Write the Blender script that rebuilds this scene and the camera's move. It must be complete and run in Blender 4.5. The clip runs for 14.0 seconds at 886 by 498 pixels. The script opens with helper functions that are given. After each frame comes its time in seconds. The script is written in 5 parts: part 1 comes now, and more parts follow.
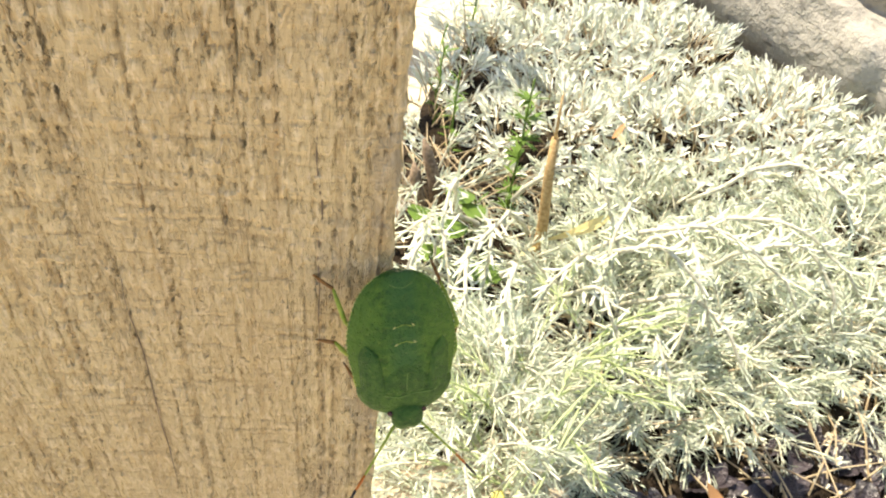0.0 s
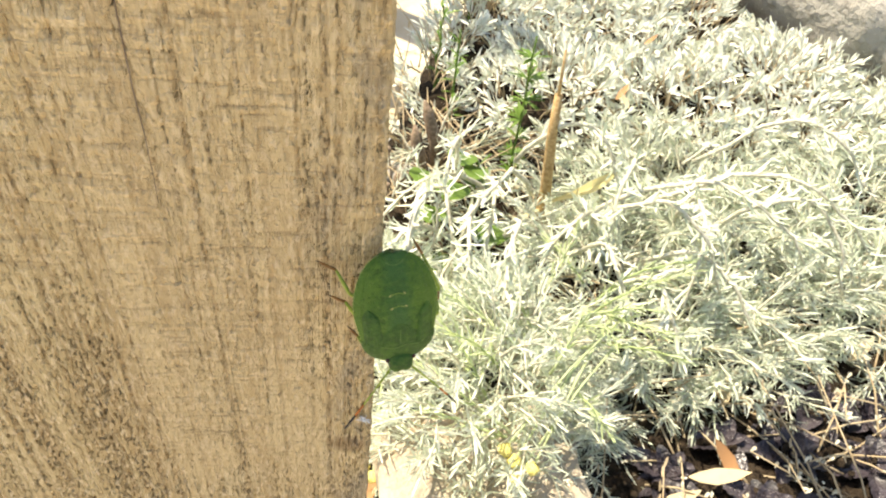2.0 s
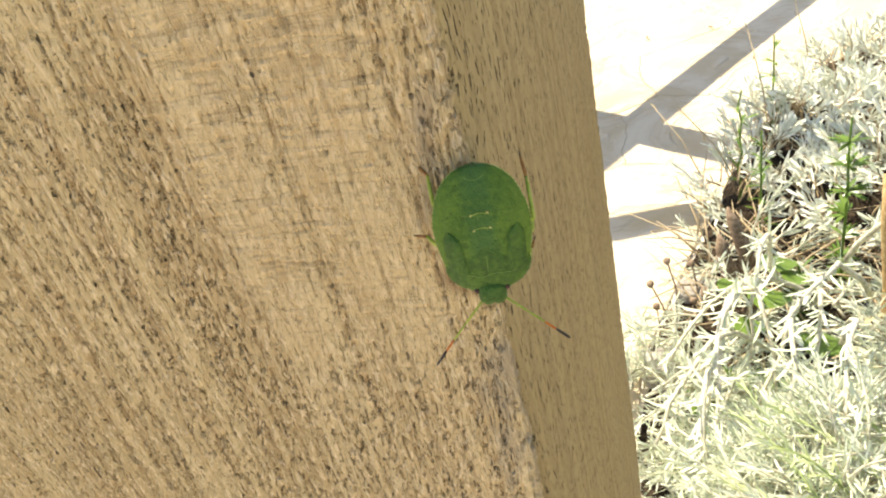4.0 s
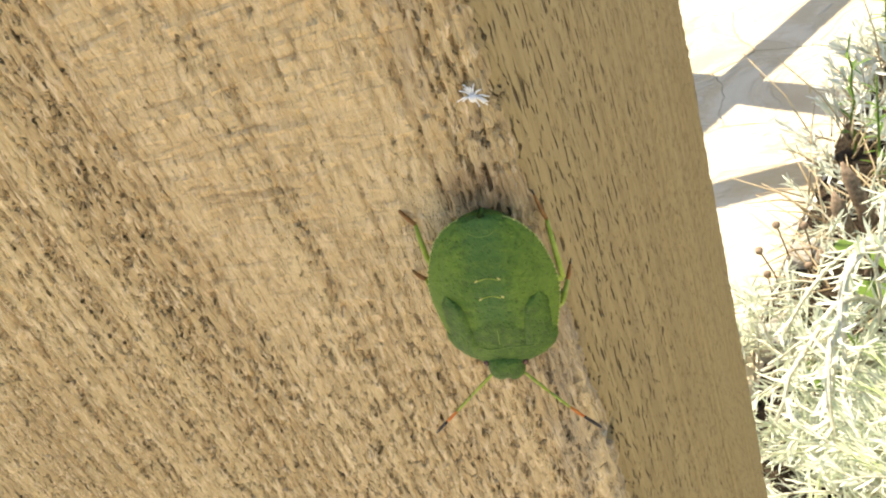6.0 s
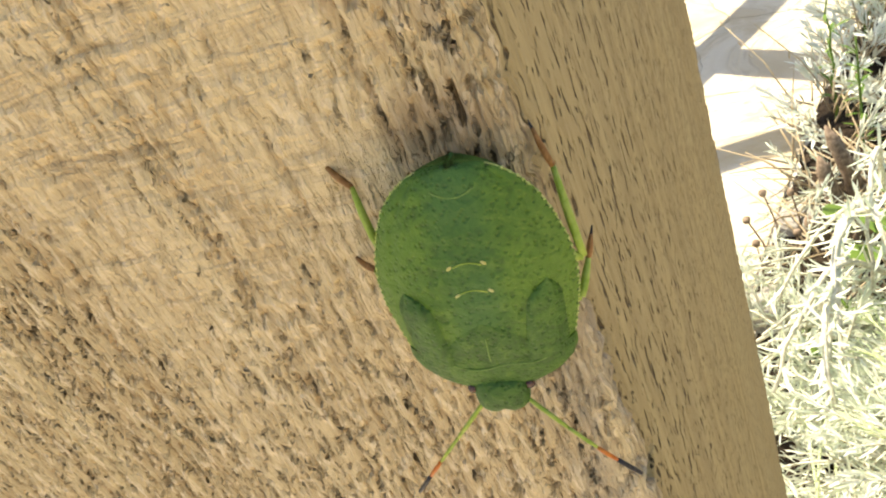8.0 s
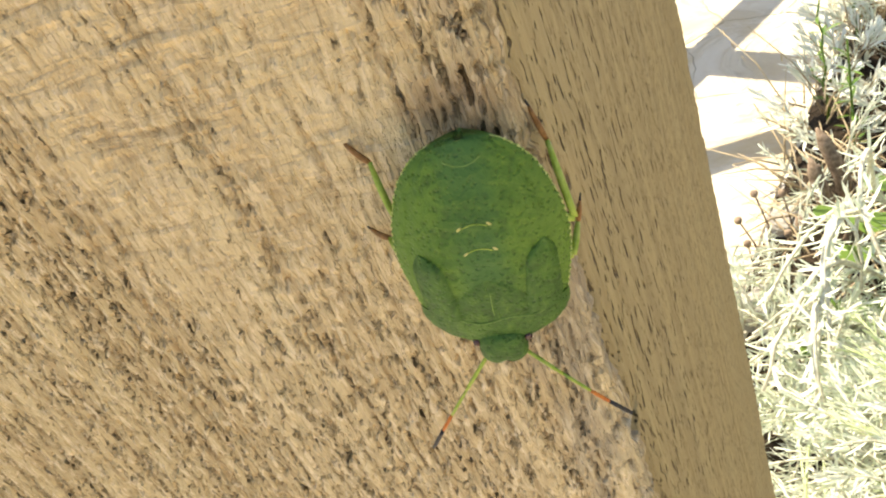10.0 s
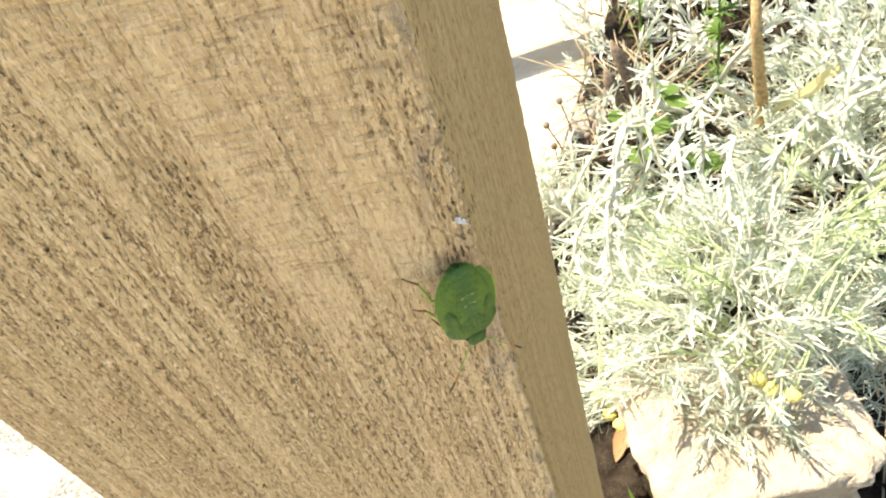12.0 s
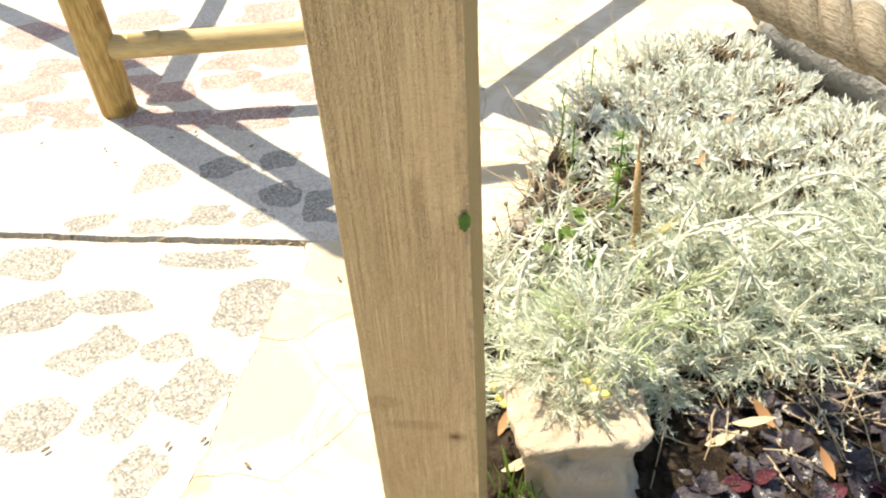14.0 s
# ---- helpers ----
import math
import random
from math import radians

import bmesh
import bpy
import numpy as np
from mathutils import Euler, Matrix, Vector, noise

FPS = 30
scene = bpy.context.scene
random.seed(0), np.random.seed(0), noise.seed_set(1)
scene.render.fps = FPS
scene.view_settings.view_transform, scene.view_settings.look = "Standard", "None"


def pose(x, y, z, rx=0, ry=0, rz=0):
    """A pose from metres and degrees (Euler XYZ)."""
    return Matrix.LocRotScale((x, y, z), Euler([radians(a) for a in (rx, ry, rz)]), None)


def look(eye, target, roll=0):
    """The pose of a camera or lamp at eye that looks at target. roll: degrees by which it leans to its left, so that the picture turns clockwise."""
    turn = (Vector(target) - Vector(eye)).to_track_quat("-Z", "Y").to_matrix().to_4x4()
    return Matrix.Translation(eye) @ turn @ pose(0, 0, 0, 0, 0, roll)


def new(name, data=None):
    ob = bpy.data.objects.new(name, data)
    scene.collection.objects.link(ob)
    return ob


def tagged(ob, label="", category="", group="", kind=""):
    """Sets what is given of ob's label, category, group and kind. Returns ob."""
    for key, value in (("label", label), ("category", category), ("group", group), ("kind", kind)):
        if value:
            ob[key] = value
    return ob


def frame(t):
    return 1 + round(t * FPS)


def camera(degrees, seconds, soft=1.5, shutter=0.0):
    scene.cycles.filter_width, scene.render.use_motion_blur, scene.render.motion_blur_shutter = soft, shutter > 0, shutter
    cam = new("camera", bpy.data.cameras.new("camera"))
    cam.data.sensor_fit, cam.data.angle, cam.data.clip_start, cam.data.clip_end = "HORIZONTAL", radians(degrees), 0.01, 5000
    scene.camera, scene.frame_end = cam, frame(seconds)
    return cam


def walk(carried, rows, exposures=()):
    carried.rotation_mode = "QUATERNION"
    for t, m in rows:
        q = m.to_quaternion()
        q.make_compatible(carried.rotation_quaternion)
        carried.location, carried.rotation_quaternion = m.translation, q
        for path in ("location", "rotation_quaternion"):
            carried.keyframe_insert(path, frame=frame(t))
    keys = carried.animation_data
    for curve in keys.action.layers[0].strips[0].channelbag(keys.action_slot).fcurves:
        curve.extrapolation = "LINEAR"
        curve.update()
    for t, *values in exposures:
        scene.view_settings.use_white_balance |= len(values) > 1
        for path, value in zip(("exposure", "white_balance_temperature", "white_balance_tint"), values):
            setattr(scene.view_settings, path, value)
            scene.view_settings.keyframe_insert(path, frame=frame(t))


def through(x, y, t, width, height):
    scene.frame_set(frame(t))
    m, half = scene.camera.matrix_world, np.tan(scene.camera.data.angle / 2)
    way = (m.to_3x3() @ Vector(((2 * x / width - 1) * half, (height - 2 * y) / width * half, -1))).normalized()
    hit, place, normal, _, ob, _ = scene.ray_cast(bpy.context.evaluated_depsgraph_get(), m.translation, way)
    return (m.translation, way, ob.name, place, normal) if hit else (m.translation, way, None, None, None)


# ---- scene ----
cam = camera(60.4, 14.0, soft=2.1)
PATH = [
    (0, (-0.00209, -0.03240, 0.10238), (0.10718, 0.67064, -0.60033), 8.87),
    (0.5, (-0.00352, -0.03636, 0.09550), (0.09920, 0.65449, -0.62017), 7.80),
    (1, (-0.00365, -0.04050, 0.09178), (0.10174, 0.65128, -0.62260), 8.23),
    (1.5, (-0.00371, -0.04316, 0.08767), (0.11194, 0.64712, -0.62658), 8.31),
    (2, (-0.00179, -0.04185, 0.07965), (0.10696, 0.64756, -0.63651), 8.31),
    (2.5, (0.00057, -0.04020, 0.07751), (0.06141, 0.66682, -0.62706), 6.42),
    (3, (0.00164, -0.04376, 0.06493), (-0.02188, 0.72757, -0.57107), -3.30),
    (3.5, (0.00860, -0.04500, 0.04957), (-0.20086, 0.74281, -0.52963), -10.83),
    (4, (0.01378, -0.04580, 0.03946), (-0.28236, 0.74425, -0.49731), -14.81),
    (6.5, (0.01149, -0.02753, 0.01847), (-0.41212, 0.70498, -0.51442), -23.69),
    (7, (0.01138, -0.02556, 0.01310), (-0.37746, 0.68278, -0.57602), -22.13),
    (7.5, (0.00669, -0.02493, 0.01414), (-0.42871, 0.67628, -0.55042), -25.61),
    (8, (0.00688, -0.02090, 0.01591), (-0.39162, 0.72281, -0.52084), -25.62),
    (8.5, (0.00630, -0.02143, 0.01693), (-0.39135, 0.72290, -0.51959), -25.30),
    (9, (0.00598, -0.02284, 0.01635), (-0.39278, 0.71646, -0.52626), -25.39),
    (11.5, (0.01083, -0.03527, 0.02729), (-0.28785, 0.74038, -0.52874), -21.51),
    (12, (0.01095, -0.05110, 0.06108), (-0.17873, 0.62409, -0.65176), -20.06),
    (12.5, (0.01222, -0.06444, 0.07762), (-0.16272, 0.60161, -0.64749), -18.34),
    (13, (0.01286, -0.10984, 0.12523), (-0.14883, 0.56693, -0.59299), -12.78),
    (13.5, (0.00628, -0.19208, 0.17914), (-0.12739, 0.53935, -0.48955), -8.28),
    (14, (0.02767, -0.30914, 0.23876), (-0.07716, 0.45403, -0.39888), -3.59),
]
walk(cam, [(t, look(e, a, r)) for t, e, a, r in PATH], [(0, 1.1, 7700, 10), (4.2, 1.1, 7700, 10), (6.3, 1.18, 7700, 10), (9.2, 1.18, 7700, 10), (12.0, 1.28, 7300, 10), (13.0, 1.24, 7400, 10), (13.5, 1.08, 7450, 10), (14, 0.97, 7500, 10)])
SUN, SKY = 4.5, 0.12

# ---- light ----
TO_SUN = Vector((-0.38, 0.272, 0.883))
world = bpy.data.worlds.new("world")
scene.world = world
world.use_nodes = True
sky = world.node_tree.nodes.new("ShaderNodeTexSky")
sky.sky_type, sky.sun_disc = "NISHITA", False
sky.sun_elevation, sky.sun_rotation = radians(62), radians(-54.4)
world.node_tree.links.new(sky.outputs[0], world.node_tree.nodes["Background"].inputs[0])
world.node_tree.nodes["Background"].inputs[1].default_value = SKY
sun = new("sun", bpy.data.lights.new("sun", "SUN"))
sun.data.energy, sun.data.angle, sun.data.color = SUN, radians(0.5), (1.0, 0.95, 0.86)
sun.matrix_world = look(TO_SUN * 5, (0, 0, 0))


# ---- materials ----
class Nodes:
    """Short calls for building one node material."""

    def __init__(self, name, rough=0.7, spec=0.3):
        self.m = bpy.data.materials.new(name)
        self.m.use_nodes = True
        self.t = self.m.node_tree
        self.b = self.t.nodes["Principled BSDF"]
        self.b.inputs["Roughness"].default_value = rough
        self.b.inputs["Specular IOR Level"].default_value = spec
        self.co = self.t.nodes.new("ShaderNodeTexCoord").outputs["Object"]

    def put(self, sock, v):
        if isinstance(v, bpy.types.NodeSocket):
            self.t.links.new(v, sock)
        elif isinstance(v, (tuple, list)) and len(v) == 3 and sock.type == "RGBA":
            sock.default_value = (*v, 1)
        else:
            sock.default_value = v

    def scaled(self, s, turn=(0, 0, 0), shift=(0, 0, 0)):
        n = self.t.nodes.new("ShaderNodeMapping")
        n.inputs["Scale"].default_value = s
        n.inputs["Rotation"].default_value = [radians(a) for a in turn]
        n.inputs["Location"].default_value = shift
        self.put(n.inputs["Vector"], self.co)
        return n.outputs[0]

    def noise(self, scale, detail=4, rough=0.55, vec=None, warp=0.0):
        n = self.t.nodes.new("ShaderNodeTexNoise")
        n.inputs["Scale"].default_value, n.inputs["Detail"].default_value = scale, detail
        n.inputs["Roughness"].default_value, n.inputs["Distortion"].default_value = rough, warp
        self.put(n.inputs["Vector"], self.co if vec is None else vec)
        return n.outputs["Fac"]

    def cells(self, scale, vec=None, feature="F1", out="Distance"):
        n = self.t.nodes.new("ShaderNodeTexVoronoi")
        n.feature = feature
        n.inputs["Scale"].default_value = scale
        self.put(n.inputs["Vector"], self.co if vec is None else vec)
        return n.outputs[out]

    def span(self, v, a, b, c=0.0, d=1.0):
        n = self.t.nodes.new("ShaderNodeMapRange")
        n.interpolation_type = "SMOOTHSTEP"
        self.put(n.inputs["Value"], v)
        for k, x in zip(("From Min", "From Max", "To Min", "To Max"), (a, b, c, d)):
            n.inputs[k].default_value = x
        return n.outputs[0]

    def math(self, op, a, b=0.0):
        n = self.t.nodes.new("ShaderNodeMath")
        n.operation = op
        self.put(n.inputs[0], a), self.put(n.inputs[1], b)
        return n.outputs[0]

    def mix(self, f, a, b, how="MIX"):
        n = self.t.nodes.new("ShaderNodeMix")
        n.data_type, n.blend_type = "RGBA", how
        self.put(n.inputs["Factor"], f), self.put(n.inputs["A"], a), self.put(n.inputs["B"], b)
        return n.outputs["Result"]

    def axis(self, k):
        n = self.t.nodes.new("ShaderNodeSeparateXYZ")
        self.put(n.inputs[0], self.co)
        return n.outputs[k]

    def lot(self, island=False):
        if island:
            return self.t.nodes.new("ShaderNodeNewGeometry").outputs["Random Per Island"]
        return self.t.nodes.new("ShaderNodeObjectInfo").outputs["Random"]

    def bump(self, h, dist, strength=1.0):
        n = self.t.nodes.new("ShaderNodeBump")
        n.inputs["Distance"].default_value, n.inputs["Strength"].default_value = dist, strength
        self.put(n.inputs["Height"], h)
        self.t.links.new(n.outputs[0], self.b.inputs["Normal"])

    def relief(self, h, scale, mid):
        """Real relief of a finely divided face."""
        n = self.t.nodes.new("ShaderNodeDisplacement")
        n.inputs["Scale"].default_value, n.inputs["Midlevel"].default_value = scale, mid
        self.put(n.inputs["Height"], h)
        self.t.links.new(n.outputs[0], self.t.nodes["Material Output"].inputs["Displacement"])
        self.m.displacement_method = "BOTH"

    def done(self, colour):
        self.put(self.b.inputs["Base Color"], colour)
        return self.m

    def leafy(self, colour, through):
        """Leaf: part of the light passes through."""
        self.put(self.b.inputs["Base Color"], colour)
        tr = self.t.nodes.new("ShaderNodeBsdfTranslucent")
        self.put(tr.inputs[0], colour)
        mx = self.t.nodes.new("ShaderNodeMixShader")
        mx.inputs[0].default_value = through
        self.t.links.new(self.b.outputs[0], mx.inputs[1]), self.t.links.new(tr.outputs[0], mx.inputs[2])
        self.t.links.new(mx.outputs[0], self.t.nodes["Material Output"].inputs["Surface"])
        return self.m


def wood_face():
    """Rough-sawn softwood: short torn pits along the grain, growth rings, faint saw marks across."""
    k = Nodes("rough_sawn_wood", 0.85, 0.12)
    tone = k.noise(1, 4, 0.6, k.scaled((70, 70, 6)))
    ring = k.span(k.noise(1, 4, 0.62, k.scaled((470, 470, 4), (0, 0.6, 0)), 0.1), 0.40, 0.54)
    pit = k.noise(1, 3, 0.55, k.scaled((2700, 2700, 560), (0, 7, 0)), 0.8)
    small = k.noise(1, 3, 0.55, k.scaled((3900, 3900, 1050), (0, 9, 0), (4, 2, 7)), 0.7)
    ridge = k.noise(1, 3, 0.6, k.scaled((2400, 2400, 700), (0, 7, 0), (1, 8, 3)), 0.7)
    gate = k.noise(1, 2, 0.5, k.scaled((330, 330, 190), (0, 0, 0), (3, 1, 2)))
    speck = k.noise(1, 3, 0.7, k.scaled((5200, 5200, 2600)))
    patch = k.noise(1, 3, 0.5, k.scaled((110, 110, 55)))
    # the strip along the edge was sawn smoother, and saw marks cross the upper part
    strip = k.math("MULTIPLY", k.span(k.axis(0), -0.027, -0.019), k.span(k.axis(0), -0.001, -0.006))
    rows = k.noise(1, 4, 0.65, k.scaled((160, 160, 1250)), 0.5)
    upper = k.math("MULTIPLY", k.math("MULTIPLY", k.span(k.axis(2), 0.012, 0.035), k.span(k.axis(2), 0.105, 0.062, 0.45, 1.0)), k.span(k.axis(0), -0.036, -0.026, 0.2, 0.62))
    cross = k.math("MAXIMUM", k.math("MULTIPLY", k.math("MULTIPLY", strip, k.math("MULTIPLY", k.span(k.axis(2), -0.015, 0.010), k.span(k.axis(2), 0.095, 0.065, 0.4, 1.0))), 0.75), upper)
    calm = k.span(cross, 0, 1, 1.0, 0.6)
    deep = k.math("MULTIPLY", k.span(pit, 0.44, 0.30), k.span(gate, 0.36, 0.56, 0.3, 0.8))
    # the torn places follow the growth rings in long rows
    column = k.noise(1, 3, 0.65, k.scaled((1050, 1050, 14), (0, 0.8, 0), (2, 6, 4)))
    column = k.math("MULTIPLY", column, k.span(cross, 0, 0.7, 1.0, 0.86))
    deep = k.math("MULTIPLY", deep, k.span(column, 0.40, 0.58, 0.2, 1.25))
    faint = k.math("MULTIPLY", k.span(small, 0.48, 0.35), k.span(column, 0.38, 0.60, 0.3, 0.75))
    torn = k.math("MULTIPLY", k.math("MAXIMUM", deep, faint), calm)
    c = k.mix(k.span(tone, 0.3, 0.7), (0.575, 0.434, 0.236), (0.675, 0.527, 0.304))
    c = k.mix(k.span(patch, 0.35, 0.7, 0, 0.35), c, (0.49, 0.34, 0.18))
    c = k.mix(k.math("MULTIPLY", strip, 0.3), c, (0.68, 0.515, 0.315))
    c = k.mix(k.span(ring, 0.0, 0.9, 0.24, 0.0), c, (0.35, 0.225, 0.11))
    c = k.mix(k.span(column, 0.46, 0.62, 0, 0.38), c, (0.37, 0.245, 0.125))
    # light on the fibre ridges and shade between them, put into the colour
    c = k.mix(k.math("MULTIPLY", k.span(ridge, 0.51, 0.64, 0, 0.7), calm), c, (0.80, 0.635, 0.42))
    c = k.mix(k.math("MULTIPLY", k.span(ridge, 0.47, 0.34, 0, 0.4), calm), c, (0.41, 0.275, 0.145))
    c = k.mix(k.math("MULTIPLY", k.span(rows, 0.52, 0.68, 0, 0.75), cross), c, (0.31, 0.215, 0.12))
    c = k.mix(k.math("MULTIPLY", k.span(rows, 0.47, 0.34, 0, 0.2), cross), c, (0.72, 0.56, 0.36))
    # torn pits: their inner shade is painted as darker brown
    c = k.mix(k.math("MULTIPLY", torn, k.span(k.axis(0), -0.036, -0.022, 0.46, 0.42)), c, (0.35, 0.225, 0.118))
    core = k.math("MULTIPLY", k.math("MULTIPLY", k.span(pit, 0.35, 0.27), k.span(gate, 0.40, 0.58)), calm)
    c = k.mix(k.math("MULTIPLY", core, 0.25), c, (0.105, 0.057, 0.025))
    c = k.mix(k.span(speck, 0.64, 0.76, 0, 0.35), c, (0.27, 0.18, 0.10))
    # grey weathering by the edge and a knot with the stain beside it
    grey = k.math("MULTIPLY", k.span(k.axis(0), -0.008, -0.001), k.span(k.noise(1, 3, 0.6, k.scaled((260, 260, 110))), 0.47, 0.66))
    c = k.mix(k.math("MULTIPLY", grey, 0.5), c, (0.27, 0.235, 0.195))
    for (x, z), (a, b), dark in (((-0.0147, -0.183), (95, 120), 0.4), ((-0.0147, -0.183), (190, 240), 0.75), ((-0.0147, -0.183), (420, 520), 0.9), ((-0.060, -0.150), (55, 110), 0.22), ((-0.040, -0.172), (36, 150), 0.25), ((-0.0024, 0.0056), (330, 430), 0.6)):
        spot = k.t.nodes.new("ShaderNodeTexGradient")
        spot.gradient_type = "SPHERICAL"
        k.put(spot.inputs[0], k.scaled((a, 6, b), (0, 0, 0), (-x * a, 0, -z * b)))
        c = k.mix(k.math("MULTIPLY", k.span(k.math("MULTIPLY", spot.outputs[1], k.span(tone, 0.3, 0.6, 0.5, 1.2)), 0, 0.6), dark), c, (0.20, 0.115, 0.06))
    lift = k.math("SUBTRACT", k.math("ADD", k.math("MULTIPLY", ridge, 0.8), k.math("MULTIPLY", ring, 0.25)), torn)
    lift = k.math("SUBTRACT", lift, k.math("MULTIPLY", k.math("MULTIPLY", rows, cross), 1.5))
    lift = k.math("SUBTRACT", lift, k.span(column, 0.42, 0.60, 0.0, 0.35))
    k.relief(lift, 0.0005, 0.2)
    return k.done(c)


def wood_side():
    k = Nodes("planed_wood_side", 0.8, 0.15)
    grain = k.noise(1, 4, 0.6, k.scaled((400, 400, 12)))
    fine = k.noise(1, 3, 0.6, k.scaled((2600, 2600, 350)))
    slit = k.math("MAXIMUM", k.noise(1, 2, 0.5, k.scaled((2600, 2200, 850)), 0.7), k.noise(1, 2, 0.5, k.scaled((1700, 1400, 520), (0, 0, 0), (5, 3, 1)), 0.4))
    pale = k.span(k.noise(1, 2, 0.5, k.scaled((30, 120, 3))), 0.4, 0.65)
    c = k.mix(k.span(grain, 0.3, 0.7), (0.37, 0.26, 0.118), (0.50, 0.37, 0.178))
    c = k.mix(k.math("MULTIPLY", pale, 0.4), c, (0.46, 0.35, 0.18))
    c = k.mix(k.span(fine, 0.5, 0.72, 0, 0.4), c, (0.25, 0.17, 0.07))
    c = k.mix(k.span(slit, 0.60, 0.70, 0, 0.9), c, (0.10, 0.06, 0.027))
    k.bump(k.math("SUBTRACT", k.math("MULTIPLY", fine, -0.6), k.span(slit, 0.6, 0.72)), 0.0004)
    return k.done(c)


def pole_wood(name, stretch, pale=0.0):
    k = Nodes(name, 0.6, 0.3)
    grain = k.noise(1, 4, 0.6, k.scaled(stretch), 0.8)
    fine = k.noise(1, 3, 0.6, k.scaled(tuple(6 * a for a in stretch)))
    c = k.mix(k.span(grain, 0.35, 0.65), (0.38, 0.235, 0.065), (0.56, 0.39, 0.14))
    c = k.mix(k.span(fine, 0.46, 0.64, 0, 0.65), c, (0.25, 0.135, 0.04))
    c = k.mix(k.span(k.noise(14, 3), 0.62, 0.74, 0, 0.7), c, (0.17, 0.085, 0.03))
    # paler mix for the rail: sunlight on its top, put into the colour
    c = k.mix(pale, c, (0.60, 0.50, 0.30))
    k.bump(fine, 0.0012, 0.5)
    return k.done(c)


def stony(name, a, b, dark, grain, chips, rough=0.85, height=0.002):
    """Mineral surface with stains and chips of aggregate."""
    k = Nodes(name, rough, 0.25)
    big = k.noise(grain * 0.06, 4, 0.6)
    c = k.mix(k.span(big, 0.3, 0.7), a, b)
    c = k.mix(k.span(k.noise(grain, 3, 0.65), 0.52, 0.72, 0, 0.6), c, dark)
    c = k.mix(k.span(k.lot(), 0, 1, 0, 0.3), c, b)
    if chips:
        chip = k.cells(chips, out="Color")
        n = k.t.nodes.new("ShaderNodeSeparateColor")
        k.put(n.inputs[0], chip)
        c = k.mix(k.span(n.outputs[0], 0.35, 0.98, 0, 0.75), c, dark)
        c = k.mix(k.span(n.outputs[1], 0.60, 0.95, 0, 0.5), c, (0.66, 0.63, 0.57))
    h = k.math("ADD", k.noise(grain, 4, 0.65), k.math("MULTIPLY", k.noise(grain * 0.15, 3), 2.0))
    k.bump(h, height)
    return k.done(c)


def flag_mat():
    """Cream sandstone split along its layers: bleached patches, warm stains and hair cracks."""
    k = Nodes("sandstone_flag", 0.85, 0.25)
    layer = k.noise(7, 4, 0.6, None, 0.8)
    c = k.mix(k.span(layer, 0.38, 0.62), (0.50, 0.405, 0.255), (0.64, 0.57, 0.44))
    c = k.mix(k.span(k.noise(26, 4, 0.65), 0.55, 0.75, 0, 0.5), c, (0.47, 0.34, 0.19))
    c = k.mix(k.span(k.noise(220, 3, 0.6), 0.55, 0.75, 0, 0.25), c, (0.38, 0.29, 0.18))
    c = k.mix(k.span(k.lot(), 0, 1, 0, 0.3), c, (0.62, 0.56, 0.45))
    k.bump(k.math("ADD", k.noise(90, 4, 0.6), k.math("MULTIPLY", k.span(layer, 0.45, 0.55), 1.5)), 0.002)
    return k.done(c)


def soil_mat():
    k = Nodes("dark_soil", 0.95, 0.1)
    c = k.mix(k.span(k.noise(60, 5, 0.65), 0.35, 0.7), (0.026, 0.019, 0.013), (0.085, 0.063, 0.043))
    c = k.mix(k.span(k.cells(260), 0.0, 0.32, 0.5, 0.0), c, (0.17, 0.12, 0.08))
    k.bump(k.noise(120, 5, 0.7), 0.012)
    return k.done(c)


def leaf_mat(name, a, b, tip, through=0.22, rough=0.7, crinkle=0.0):
    k = Nodes(name, rough, 0.6 if crinkle else 0.25)
    c = k.mix(k.lot(True), a, b)
    c = k.mix(k.span(k.noise(40, 3), 0.5, 0.75, 0, 0.6), c, tip)
    if crinkle:
        k.bump(k.math("ADD", k.span(k.cells(480), 0.0, 0.6, 1.0, 0.0), k.math("MULTIPLY", k.noise(500, 2), 0.4)), crinkle, 0.9)
    else:
        k.bump(k.noise(900, 2), 0.0004, 0.6)
    return k.leafy(c, through)


def plain(name, a, b, rough=0.6, scale=800, spec=0.3, bump=0.0001):
    k = Nodes(name, rough, spec)
    f = k.noise(scale, 4, 0.6)
    k.bump(f, bump)
    return k.done(k.mix(k.span(f, 0.35, 0.65), a, b))


def rope_mat():
    """Hemp: fine fibres that run along the rope."""
    k = Nodes("hemp_rope", 0.95, 0.1)
    n = k.t.nodes.new("ShaderNodeMapping")
    n.vector_type = "TEXTURE"
    n.inputs["Rotation"].default_value = (0, 0, radians(-61.7))
    n.inputs["Scale"].default_value = (1 / 40, 1 / 700, 1 / 700)
    k.put(n.inputs["Vector"], k.co)
    fibre = k.noise(1, 4, 0.65, n.outputs[0], 0.3)
    c = k.mix(k.span(fibre, 0.32, 0.66), (0.17, 0.14, 0.095), (0.37, 0.32, 0.235))
    c = k.mix(k.span(k.noise(60, 3), 0.5, 0.7, 0, 0.4), c, (0.24, 0.205, 0.155))
    k.bump(fibre, 0.0016)
    return k.done(c)


